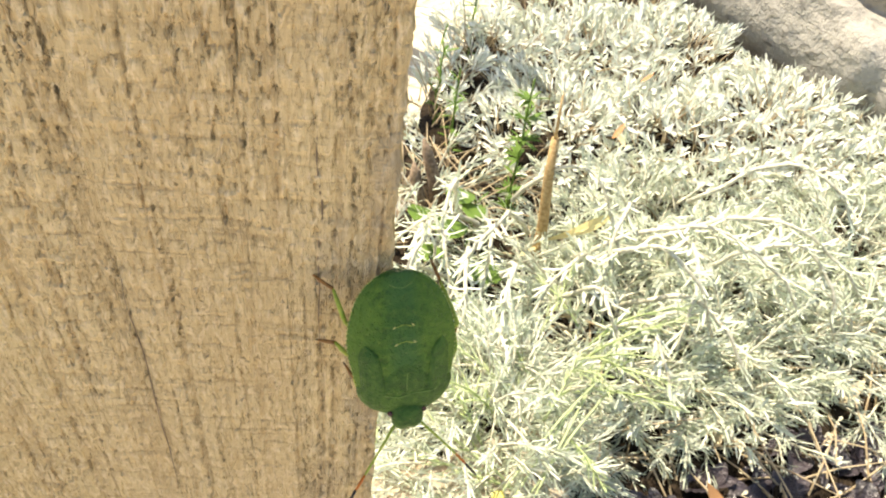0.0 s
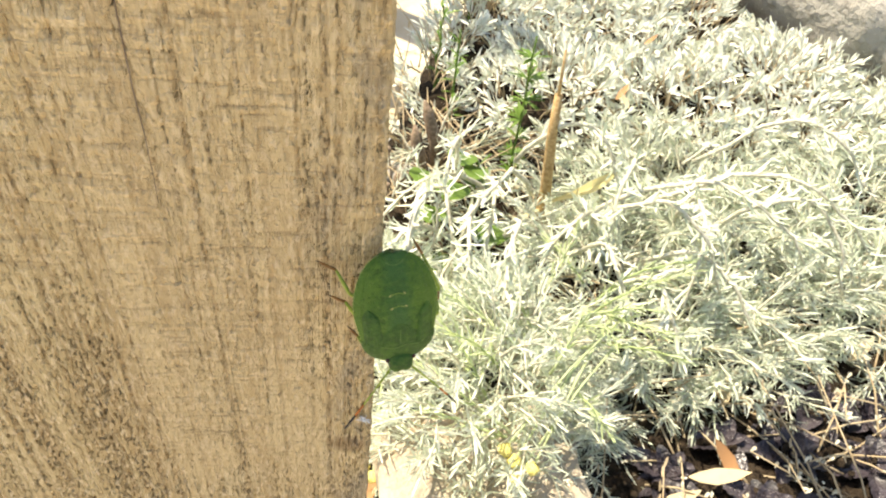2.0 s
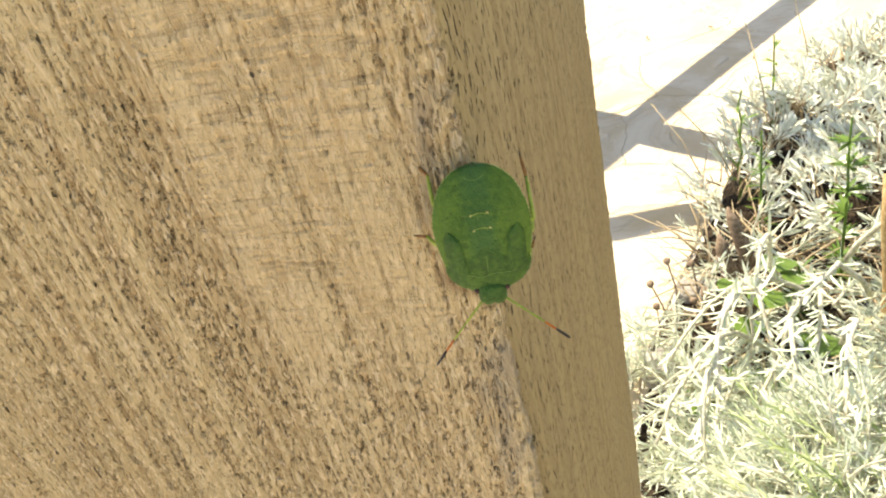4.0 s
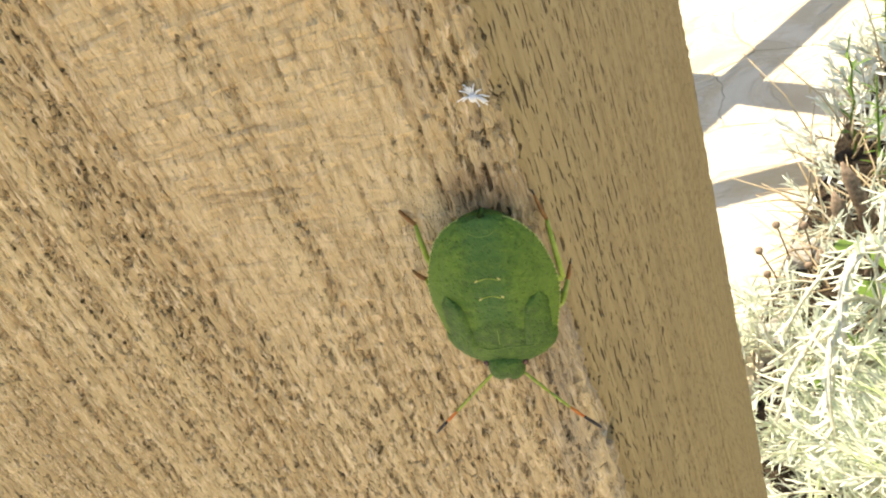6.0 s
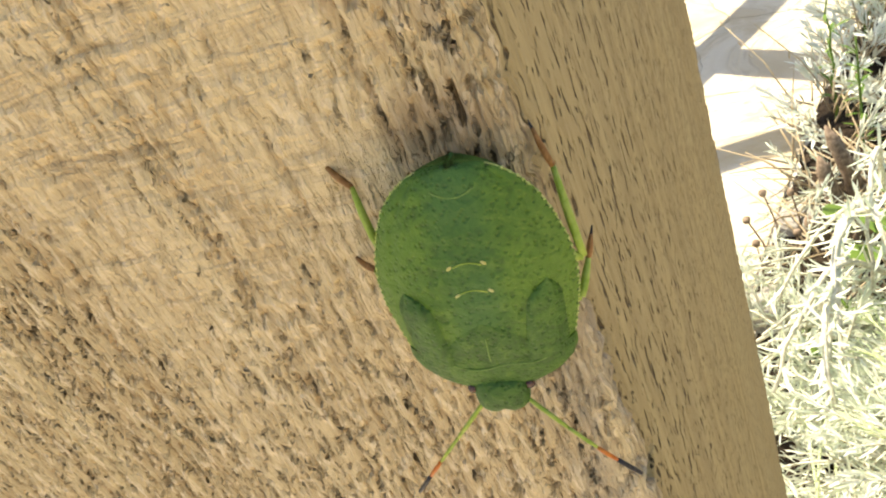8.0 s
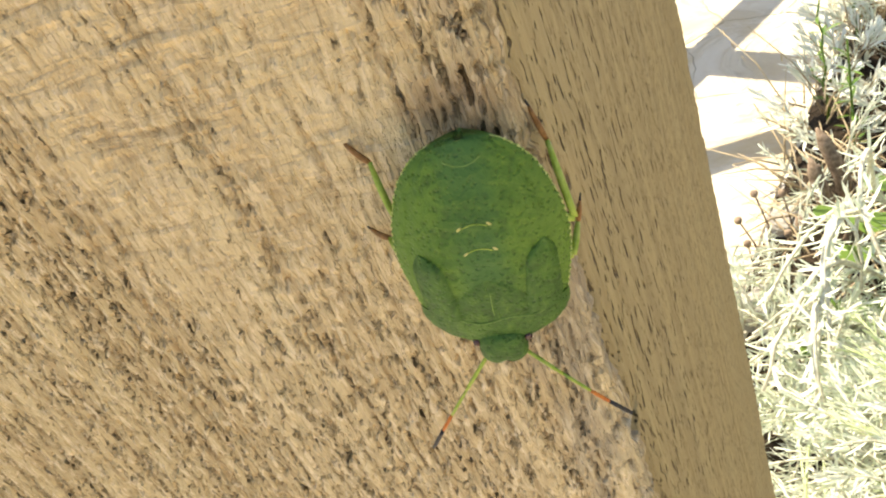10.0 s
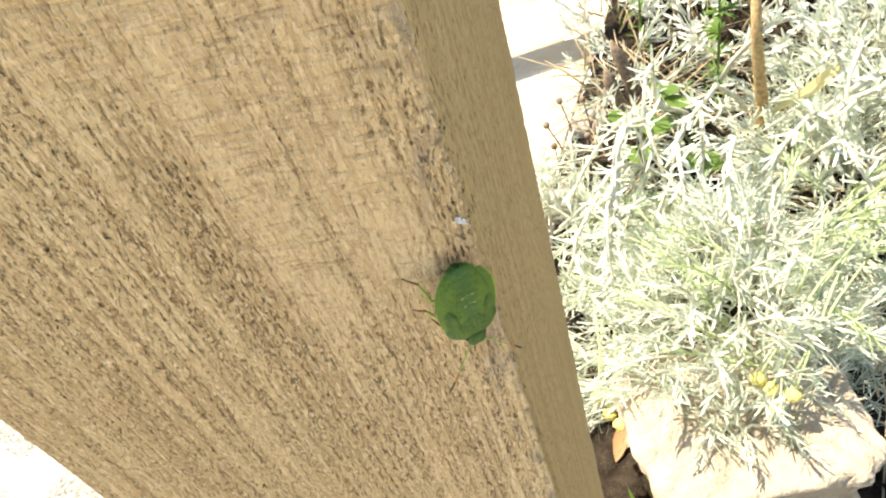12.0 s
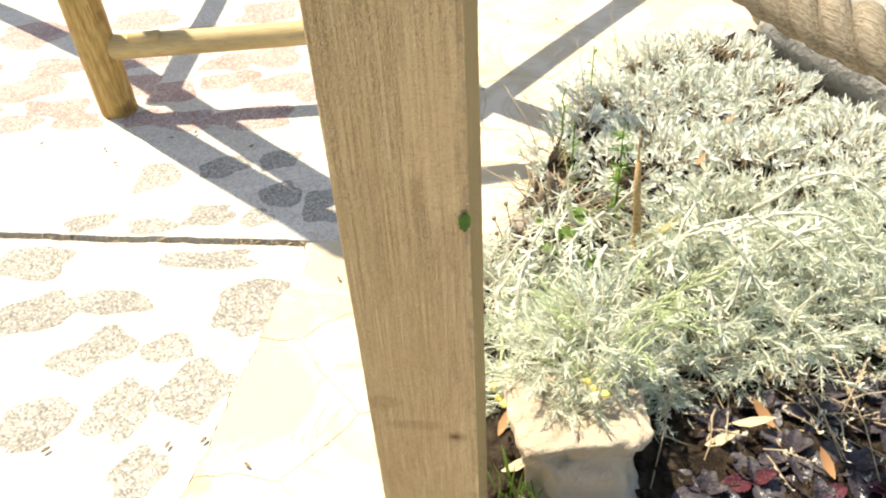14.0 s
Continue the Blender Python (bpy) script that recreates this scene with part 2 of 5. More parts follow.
def bug_mat(name, low, high, pale, margin):
    """Green cuticle, finely punctured, with paler flecks."""
    k = Nodes(name, 0.5, 0.32)
    dots = k.cells(4800)
    mott = k.noise(520, 4, 0.6)
    fine = k.noise(2600, 4, 0.65)
    side = k.math("ABSOLUTE", k.axis(0))
    c = k.mix(k.span(mott, 0.35, 0.66), low, high)
    c = k.mix(k.span(fine, 0.50, 0.70, 0, 0.55), c, pale)
    c = k.mix(k.span(fine, 0.50, 0.32, 0, 0.6), c, tuple(a * 0.5 for a in low))
    if margin:
        c = k.mix(k.math("MULTIPLY", k.span(side, 0.0012, 0.0031), 0.65), c, (0.115, 0.200, 0.022))
        c = k.mix(k.math("MULTIPLY", k.span(side, 0.0015, 0.0003), k.span(mott, 0.3, 0.6, 0.25, 0.7)), c, (0.036, 0.112, 0.026))
    c = k.mix(k.span(dots, 0.0, 0.34, 0.28, 0.0), c, tuple(a * 0.45 for a in low))
    k.bump(k.math("ADD", k.span(dots, 0, 0.45), k.math("MULTIPLY", fine, 2.0)), 0.00006, 0.9)
    return k.done(c)


WOOD, SIDE = wood_face(), wood_side()
POLE, RAIL = pole_wood("turned_pine", (70, 70, 6)), pole_wood("turned_pine_sunlit_rail", (6, 18, 70), 0.4)
MORTAR = stony("pale_mortar", (0.53, 0.49, 0.41), (0.66, 0.615, 0.525), (0.38, 0.345, 0.285), 220, 300, 0.9, 0.0015)
AGG = stony("grey_aggregate_stone", (0.255, 0.24, 0.20), (0.385, 0.365, 0.31), (0.12, 0.11, 0.092), 200, 390, 0.85, 0.0015)
ROSE = stony("rose_stone", (0.36, 0.25, 0.21), (0.48, 0.36, 0.31), (0.20, 0.115, 0.10), 200, 380, 0.85, 0.0015)
FLAG = flag_mat()
LIME = stony("limestone", (0.33, 0.27, 0.19), (0.52, 0.45, 0.345), (0.44, 0.27, 0.13), 45, 0, 0.9, 0.008)
GREYROCK = stony("grey_rock", (0.26, 0.245, 0.215), (0.42, 0.395, 0.345), (0.14, 0.128, 0.11), 35, 0, 0.9, 0.012)
SOIL = soil_mat()
NEEDLE = leaf_mat("silver_needle_leaf", (0.55, 0.62, 0.46), (0.80, 0.83, 0.72), (0.63, 0.68, 0.49), 0.25)
FRESH = leaf_mat("fresh_needle_leaf", (0.46, 0.56, 0.26), (0.66, 0.73, 0.46), (0.56, 0.61, 0.30), 0.28)
SILVER = leaf_mat("silver_felted_leaf", (0.66, 0.70, 0.575), (0.92, 0.93, 0.84), (0.50, 0.56, 0.42), 0.10)
STEM = plain("white_felted_stem", (0.46, 0.43, 0.31), (0.68, 0.66, 0.54), 0.9, 300)
DRY = leaf_mat("dry_grass", (0.42, 0.32, 0.19), (0.58, 0.48, 0.32), (0.30, 0.20, 0.11), 0.15)
GREEN = leaf_mat("fresh_green_leaf", (0.10, 0.19, 0.03), (0.18, 0.28, 0.06), (0.13, 0.22, 0.05), 0.3, 0.5)
PURPLE = leaf_mat("dark_purple_leaf", (0.034, 0.022, 0.032), (0.085, 0.074, 0.080), (0.13, 0.135, 0.125), 0.04, 0.32, 0.0009)
CRIMSON = leaf_mat("dark_red_leaf", (0.07, 0.012, 0.02), (0.12, 0.02, 0.03), (0.045, 0.016, 0.022), 0.15, 0.4, 0.0009)
BLADE = leaf_mat("pale_yellow_blade", (0.72, 0.60, 0.24), (0.80, 0.72, 0.40), (0.66, 0.44, 0.14), 0.25, 0.6)
FALLEN = leaf_mat("fallen_tan_leaf", (0.55, 0.42, 0.24), (0.70, 0.60, 0.40), (0.44, 0.27, 0.13), 0.2, 0.6)
RUST = leaf_mat("fallen_rust_leaf", (0.36, 0.16, 0.07), (0.48, 0.28, 0.13), (0.20, 0.09, 0.04), 0.12, 0.6)
STALK = plain("cut_stalk", (0.36, 0.23, 0.10), (0.55, 0.39, 0.20), 0.75, 260, 0.2, 0.0006)
DEAD = plain("dead_grey_stem", (0.16, 0.115, 0.08), (0.32, 0.24, 0.17), 0.9, 200, 0.1, 0.0008)
YELLOW = plain("yellow_button_flower", (0.64, 0.56, 0.14), (0.76, 0.69, 0.26), 0.9, 700, 0.2, 0.0006)
ROPE = rope_mat()
CUTICLE = bug_mat("green_cuticle", (0.054, 0.126, 0.010), (0.092, 0.176, 0.015), (0.138, 0.226, 0.028), True)
CUTICLE_DARK = bug_mat("dark_green_cuticle", (0.036, 0.098, 0.010), (0.062, 0.138, 0.014), (0.104, 0.180, 0.026), False)
RIM = plain("pale_rim", (0.40, 0.46, 0.10), (0.58, 0.58, 0.22), 0.5, 3000)
SPOT = plain("cream_spot", (0.52, 0.46, 0.14), (0.62, 0.56, 0.22), 0.5, 3000)
SEAM = plain("pale_green_seam", (0.12, 0.20, 0.04), (0.17, 0.26, 0.06), 0.5, 3000)
LEGGREEN = plain("yellow_green_limb", (0.27, 0.36, 0.04), (0.40, 0.46, 0.08), 0.45, 2500)
LEGBROWN = plain("brown_foot", (0.20, 0.085, 0.02), (0.34, 0.16, 0.05), 0.5, 2500)
FEELER = plain("orange_feeler", (0.50, 0.12, 0.015), (0.62, 0.19, 0.03), 0.45, 2500)
BLACK = plain("black_tip", (0.012, 0.010, 0.012), (0.03, 0.025, 0.03), 0.4, 2500)
EYE = plain("dark_red_eye", (0.05, 0.012, 0.01), (0.10, 0.03, 0.02), 0.2, 2500, 0.6)
WEB = plain("white_silk", (0.75, 0.74, 0.72), (0.85, 0.84, 0.82), 0.9, 2000)


# ---- mesh helpers ----
def mesh(name, verts, faces, material, parent=None, smooth=True, label=""):
    me = bpy.data.meshes.new(name)
    me.from_pydata([tuple(v) for v in verts], [], [tuple(int(i) for i in f) for f in faces])
    for m in material if isinstance(material, (list, tuple)) else (material,):
        me.materials.append(m)
    if smooth:
        me.polygons.foreach_set("use_smooth", [True] * len(me.polygons))
    me.update()
    ob = new(name, me)
    if parent:
        ob.parent = parent
    if label:
        ob["label"] = label
    return ob


def part(name, bm, material, parent, label="", smooth=True):
    me = bpy.data.meshes.new(name)
    bm.to_mesh(me)
    bm.free()
    me.materials.append(material)
    if smooth:
        me.polygons.foreach_set("use_smooth", [True] * len(me.polygons))
    ob = new(name, me)
    ob.parent = parent
    if label:
        ob["label"] = label
    return ob


def empty(name, at=(0, 0, 0)):
    ob = new(name)
    ob.empty_display_size = 0.01
    ob.matrix_world = Matrix.Translation(at)
    return ob


def tube(points, radii, sides=8):
    """A closed round bar along points."""
    pts = [Vector(p) for p in points]
    verts, faces = [], []
    side = None
    for i, p in enumerate(pts):
        d = (pts[min(i + 1, len(pts) - 1)] - pts[max(i - 1, 0)]).normalized()
        if side is None:
            side = d.orthogonal().normalized()
        side = (side - d * side.dot(d)).normalized()
        up = d.cross(side)
        for k in range(sides):
            a = 2 * math.pi * k / sides
            verts.append(p + (side * math.cos(a) + up * math.sin(a)) * radii[i])
    for i in range(len(pts) - 1):
        for k in range(sides):
            a, b = i * sides + k, i * sides + (k + 1) % sides
            faces.append((a, b, b + sides, a + sides))
    faces.append(tuple(range(sides - 1, -1, -1)))
    faces.append(tuple(range((len(pts) - 1) * sides, len(pts) * sides)))
    return verts, faces


def join(pieces):
    verts, faces = [], []
    for v, f in pieces:
        n = len(verts)
        verts += list(v)
        faces += [tuple(i + n for i in q) for q in f]
    return verts, faces


def leaves(base, way, face, length, width, bend, profile, fold=0.0):
    """Many leaf blades at once. profile: (along, width) pairs, the last is the tip."""
    base, way, face = (np.asarray(a, float) for a in (base, way, face))
    way = way / np.linalg.norm(way, axis=1)[:, None]
    side = np.cross(way, face)
    side /= np.linalg.norm(side, axis=1)[:, None] + 1e-9
    face = np.cross(side, way)
    n, k = len(base), len(profile)
    rows = []
    for t, w in profile:
        mid = base + way * (length * t)[:, None] + face * (bend * length * t * t)[:, None]
        off = side * (width * w / 2)[:, None]
        up = face * (width * w * fold)[:, None]
        if w == 0:
            rows.append(mid[:, None])
        elif fold:
            rows.append(np.stack([mid - off + up, mid, mid + off + up], 1))
        else:
            rows.append(np.stack([mid - off, mid + off], 1))
    verts = np.concatenate(rows, 1)
    m, c = verts.shape[1], 3 if fold else 2
    one = []
    for i in range(k - 2):
        for j in range(c - 1):
            a = i * c + j
            one.append((a, a + 1, a + 1 + c, a + c))
    last = (k - 2) * c
    tris = [(last + j, last + j + 1, m - 1) for j in range(c - 1)]
    start = np.arange(n)[:, None] * m
    faces = []
    for q in one + tris:
        faces += (start + np.array(q)[None]).tolist()
    return verts.reshape(-1, 3), faces


NEEDLE_SHAPE = ((0, 0.6), (0.4, 1.0), (0.8, 0.8), (1, 0))
LANCE = ((0, 0.3), (0.35, 0.8), (0.6, 1.0), (0.85, 0.6), (1, 0))
SPOON = ((0, 0.25), (0.3, 0.55), (0.62, 1.0), (0.85, 0.75), (1, 0))


def lump(rng, size, detail=3, rough=0.22, block=0.6):
    """An angular stone as a bmesh, about size in x, y, z, standing on z = 0."""
    bm = bmesh.new()
    bmesh.ops.create_icosphere(bm, subdivisions=detail, radius=1)
    off = Vector((rng.uniform(0, 50), rng.uniform(0, 50), rng.uniform(0, 50)))
    for v in bm.verts:
        p = v.co.copy()
        q = Vector([math.copysign(abs(a) ** block, a) for a in p])
        q *= 1 + rough * noise.noise(p * 1.1 + off) + rough * 0.5 * noise.noise(p * 2.7 + off) + rough * 0.22 * noise.noise(p * 7 + off)
        v.co = Vector((q.x * size[0] / 2, q.y * size[1] / 2, (q.z * 0.5 + 0.45) * size[2]))
    return bm


# ---- setting ----
GZ = -0.476


def flat_piece(rim, z0, z1, soft=0.004):
    """A slab from a rim of (x, y), its upper edge slightly worn."""
    n = len(rim)
    cx, cy = sum(p[0] for p in rim) / n, sum(p[1] for p in rim) / n
    ring = lambda s, z: [((x - cx) * s + cx, (y - cy) * s + cy, z) for x, y in rim]
    size = max(math.hypot(x - cx, y - cy) for x, y in rim)
    k = 1 - soft / size
    verts = ring(1, z0) + ring(1, z1 - soft * 0.5) + ring(k, z1)
    faces = [(r * n + i, r * n + (i + 1) % n, (r + 1) * n + (i + 1) % n, (r + 1) * n + i) for r in range(2) for i in range(n)]
    faces.append(tuple(range(2 * n, 3 * n)))
    return verts, faces


def blob(rng, x, y, rx, ry, turn, n=14, uneven=0.16):
    seed = rng.uniform(0, 90)
    rim = []
    for i in range(n):
        a = 2 * math.pi * i / n
        r = 1 + uneven * 2 * noise.noise(Vector((math.cos(a) * 1.3 + seed, math.sin(a) * 1.3, seed)))
        u, v = rx * r * math.copysign(abs(math.cos(a)) ** 0.8, math.cos(a)), ry * r * math.copysign(abs(math.sin(a)) ** 0.8, math.sin(a))
        rim.append((x + u * math.cos(turn) - v * math.sin(turn), y + u * math.sin(turn) + v * math.cos(turn)))
    return rim


def trimmed(rim, line, side):
    """Cut a rim at the curve x = line(y): keeps what lies to the right of it (side 1) or to the left (side -1)."""
    inside = [(x - line(y)) * side >= 0 for x, y in rim]
    if all(inside) or not any(inside):
        return rim if all(inside) else []
    start = next(i for i in range(len(rim)) if inside[i] and not inside[i - 1])
    order = [(i + start) % len(rim) for i in range(len(rim))]
    out, gone = [], []
    for i in order + [start]:
        if not inside[i]:
            gone.append(rim[i])
            continue
        if gone:
            y0, y1 = gone[0][1], gone[-1][1]
            n = max(1, int(abs(y1 - y0) / 0.006))
            out += [(line(y), y) for y in (y0 + (y1 - y0) * k / n for k in range(n + 1))]
            gone = []
        out.append(rim[i])
    return out[:-1]


def joint_y(x):
    """The open joint that runs across the paving."""
    return 0.552 + 0.02 * (x + 0.5) ** 2 + 0.006 * noise.noise(Vector((x * 9, 2.0, 0))) + 0.003 * noise.noise(Vector((x * 40, 5.0, 0)))


def edge_x(y):
    """The line where the mortared stones meet the sandstone flags."""
    return -0.325 + 0.09 * (y - 0.2) + 0.022 * noise.noise(Vector((y * 9, 7.0, 0))) + 0.006 * noise.noise(Vector((y * 37, 1.0, 0))) + 0.004 * noise.noise(Vector((y * 120, 3.0, 0)))


def build_setting():
    rng = random.Random(3)
    g = mesh("ground", [(-400, -400, GZ - 0.03), (400, -400, GZ - 0.03), (400, 400, GZ - 0.03), (-400, 400, GZ - 0.03)], [(0, 1, 2, 3)], SOIL, smooth=False)
    tagged(g, "dark bare soil under and round the paving", "ground", kind="structure")
    xs = [-3 + 0.06 * i for i in range(33)] + [-1.01 + 0.01 * i for i in range(75)]
    xs = [x for x in xs if x < edge_x(0.55) - 0.001]
    ys = [-2.5 + 0.06 * i for i in range(40)] + [-0.09 + 0.008 * i for i in range(80)]
    # nearer bay of mortar
    ys_near = [y for y in ys if y < 0.53]
    rim = [(edge_x(y), y) for y in ys_near] + [(x, joint_y(x) - 0.008) for x in reversed(xs)] + [(-3, -2.5)]
    v, f = flat_piece(rim, GZ - 0.03, GZ, 0.003)
    near = tagged(mesh("pavement_near", v, f, MORTAR, smooth=False), "sunlit pale mortar paving set with grey stones", "paving", kind="structure")
    xs2 = [-3 + 0.06 * i for i in range(33)] + [-1.01 + 0.01 * i for i in range(81)]
    rim = [(x, joint_y(x) + 0.007) for x in xs2] + [(-0.2, 0.75), (-0.24, 0.95), (-0.30, 1.3), (-0.35, 2.0), (-0.4, 4.0), (-3, 4.0)]
    v, f = flat_piece(rim, GZ - 0.03, GZ, 0.003)
    far = tagged(mesh("pavement_far", v, f, MORTAR, smooth=False), "sunlit pale mortar paving set with rose stones", "paving", kind="structure")
    # mortar bed of the flags, left open where the plants grow
    def bed_x(y):
        left = [(0.02, 0.0), (0.12, -0.02), (0.3, -0.03), (0.5, -0.025), (0.68, 0.03), (0.86, 0.09), (1.12, 0.2), (1.3, 0.5), (1.4, 0.9)]
        return next((p[1] + (q[1] - p[1]) * (y - p[0]) / (q[0] - p[0]) for p, q in zip(left, left[1:]) if p[0] <= y <= q[0]), 9.0)

    v, f, rows = [], [], [-2.5 + 0.1 * i for i in range(25)] + [-0.02 + 0.02 * i for i in range(80)] + [1.6 + 0.2 * i for i in range(13)]
    for y in rows:
        lo = edge_x(y) - 0.006 if y < 0.575 else -0.19 - 0.10 * max(0.0, y - 0.75)
        hi = min(3.0, bed_x(y) + 0.008)
        v += [(lo, y, GZ - 0.03), (lo, y, GZ - 0.002), (hi, y, GZ - 0.002), (hi, y, GZ - 0.03)]
    for i in range(len(rows) - 1):
        f += [(4 * i + j, 4 * i + j + 1, 4 * i + j + 5, 4 * i + j + 4) for j in range(3)]
    flags = tagged(mesh("pavement_flags", v, f, MORTAR, smooth=False), "cream sandstone flags with thin mortar joints", "paving", kind="structure")
    # stones of the mortared paving: place, half sizes, turn
    seen = [(-0.341, 0.415, 0.052, 0.045, 0.4), (-0.536, 0.412, 0.048, 0.026, 0.1), (-0.529, 0.317, 0.045, 0.035, 0.9), (-0.427, 0.332, 0.036, 0.022, 0.1), (-0.365, 0.265, 0.044, 0.05, -0.5), (-0.453, 0.225, 0.036, 0.042, -0.6), (-0.546, 0.203, 0.045, 0.034, 0.2), (-0.392, 0.143, 0.03, 0.04, -0.5), (-0.641, 0.385, 0.055, 0.038, 0.5), (-0.70, 0.49, 0.06, 0.035, 0.1), (-0.429, 0.507, 0.06, 0.02, 0.1), (-0.558, 0.585, 0.04, 0.018, 0), (-0.468, 0.615, 0.04, 0.028, 0.2), (-0.663, 0.59, 0.035, 0.02, 0.2), (-0.395, 0.612, 0.026, 0.02, 0), (-0.37, 0.674, 0.032, 0.032, 0.3), (-0.29, 0.645, 0.03, 0.045, 0.2), (-0.404, 0.775, 0.035, 0.03, 0.2), (-0.49, 0.755, 0.04, 0.03, 0.4), (-0.60, 0.72, 0.035, 0.04, 0.1)]
    rose = [(-1.02, 1.028, 0.07, 0.045, 0.3), (-0.91, 0.955, 0.055, 0.035, 0.1), (-0.834, 0.90, 0.04, 0.028, 0), (-0.99, 1.13, 0.06, 0.04, 0.3), (-0.96, 0.89, 0.045, 0.028, 0), (-0.79, 1.041, 0.05, 0.05, -0.3), (-0.69, 1.02, 0.04, 0.045, 0.2), (-0.625, 0.91, 0.05, 0.032, 0), (-0.495, 0.92, 0.06, 0.036, 0.1), (-0.617, 1.156, 0.04, 0.04, 0), (-0.52, 1.18, 0.05, 0.04, 0), (-0.47, 1.066, 0.05, 0.036, 0.4), (-0.58, 1.075, 0.045, 0.036, 0.4), (-0.378, 1.03, 0.045, 0.04, 0.2), (-0.74, 1.29, 0.06, 0.05, 0), (-1.15, 1.30, 0.07, 0.06, 0), (-0.83, 1.17, 0.06, 0.045, 0.4), (-0.60, 1.43, 0.07, 0.06, 0), (-0.71, 0.915, 0.032, 0.03, 0), (-1.1, 0.93, 0.06, 0.04, 0.2), (-1.2, 1.12, 0.06, 0.045, 0.1), (-0.90, 1.38, 0.06, 0.05, 0.2), (-0.47, 1.32, 0.05, 0.05, 0.2)]

    def stone(p, parent, m):
        big = 1.24 if m is ROSE else 1.14
        rim = blob(rng, p[0], p[1], p[2] * big, p[3] * big, p[4], n=30, uneven=0.26)
        v, f = flat_piece(rim, GZ - 0.01, GZ + rng.uniform(0.0002, 0.0007), 0.006)
        mesh("stone", v, f, m, parent, smooth=False)

    for p in seen:
        stone(p, near if p[1] < joint_y(p[0]) else far, AGG)
    for p in rose:
        stone(p, far, ROSE)
    taken = [(p[0], p[1]) for p in seen + rose]
    for i in range(-16, 24):
        for j in range(-14, 20):
            x, y = i * 0.125 - 1.6 + (j % 2) * 0.06 + rng.uniform(-0.02, 0.02), j * 0.115 + rng.uniform(-0.02, 0.02)
            limit = edge_x(y) if y < 0.54 else -0.27
            if not (-2.6 < x < limit - 0.07 and -1.4 < y < 2.1) or abs(y - joint_y(x)) < 0.06 or len(taken) > 290:
                continue
            if all(math.hypot(x - a, y - b) > 0.105 for a, b in taken):
                taken.append((x, y))
                stone((x, y, rng.uniform(0.03, 0.055), rng.uniform(0.025, 0.042), rng.uniform(-0.6, 0.8)), near if y < joint_y(x) else far, ROSE if y > 0.87 else AGG)
    # sandstone flags, butted with thin joints
    seeds = [(-0.24, 0.47), (-0.15, 0.33), (-0.25, 0.24), (-0.13, 0.16), (-0.24, 0.06), (-0.08, 0.46), (-0.10, 0.62), (-0.06, 0.80), (0.02, 0.98), (-0.13, 0.95), (-0.12, 1.16), (0.08, 1.2), (0.28, 1.32), (-0.05, 1.42), (0.2, 1.55), (0.55, 1.5), (-0.2, 1.7), (0.45, 1.85), (-0.08, 0.0), (-0.2, -0.15), (0.05, -0.2), (0.3, -0.2), (0.7, -0.15), (-0.05, -0.5), (0.4, -0.6), (-0.25, -0.6), (0.9, 1.7), (0.1, 2.1)]
    for sx, sy in seeds:
        cell = [(sx - 0.3, sy - 0.3), (sx + 0.3, sy - 0.3), (sx + 0.3, sy + 0.3), (sx - 0.3, sy + 0.3)]
        for ox, oy in seeds:
            ex, ey = ox - sx, oy - sy
            if ex or ey:
                # keep the half that is nearer to this seed
                side = lambda p: (p[0] - (sx + ox) / 2) * ex + (p[1] - (sy + oy) / 2) * ey
                cut = []
                for p, q in zip(cell, cell[1:] + cell[:1]):
                    u, w = side(p), side(q)
                    if u <= 0:
                        cut.append(p)
                    if (u < 0 < w) or (w < 0 < u):
                        cut.append((p[0] + (q[0] - p[0]) * u / (u - w), p[1] + (q[1] - p[1]) * u / (u - w)))
                cell = cut
        rim = []
        for p, q in zip(cell, cell[1:] + cell[:1]):
            n = max(1, int(math.hypot(q[0] - p[0], q[1] - p[1]) / 0.008))
            for i in range(n):
                x, y = p[0] + (q[0] - p[0]) * i / n, p[1] + (q[1] - p[1]) * i / n
                at = Vector((x * 9, y * 9, 2))
                x, y = x + 0.016 * noise.noise(at) + 0.004 * noise.noise(at * 6), y + 0.016 * noise.noise(at + Vector((7, 0, 0))) + 0.004 * noise.noise(at * 6 + Vector((3, 0, 0)))
                x, y = x + (sx - x) * 0.005, y + (sy - y) * 0.005
                rim.append((x, y))
        low = lambda y: edge_x(y) + 0.0007 + 0.0024 * noise.noise(Vector((y * 60, 8, 0))) if y < 0.56 else -0.188 - 0.10 * max(0.0, y - 0.75)
        rim = trimmed(rim, low, 1)
        rim = trimmed(rim, lambda y: bed_x(y) - 0.002 if 0.03 < y < 1.3 else 9.0, -1)
        if len(rim) < 5:
            continue
        v, f = flat_piece(rim, GZ - 0.02, GZ + rng.uniform(0.0007, 0.0011), 0.0012)
        mesh("flag", v, f, FLAG, flags, smooth=False)
    # planting bed: one uneven sheet of soil
    verts, faces, nx, ny = [], [], 110, 80
    for j in range(ny + 1):
        for i in range(nx + 1):
            x, y = -0.05 + 1.75 * i / nx, 0.02 + 1.3 * j / ny
            p = Vector((x * 14, y * 14, 0))
            z = 0.012 + 0.018 * noise.noise(p) + 0.010 * noise.noise(p * 3.1) + 0.006 * noise.noise(p * 8)
            lx = bed_x(y) if y < 1.4 else 0.9
            k = max(0, min(1, (lx + 0.03 - x) / 0.035))
            verts.append((x, y, GZ + z * (1 - k) - 0.005 * k))
    for j in range(ny):
        for i in range(nx):
            a = j * (nx + 1) + i
            faces.append((a, a + 1, a + nx + 2, a + nx + 1))
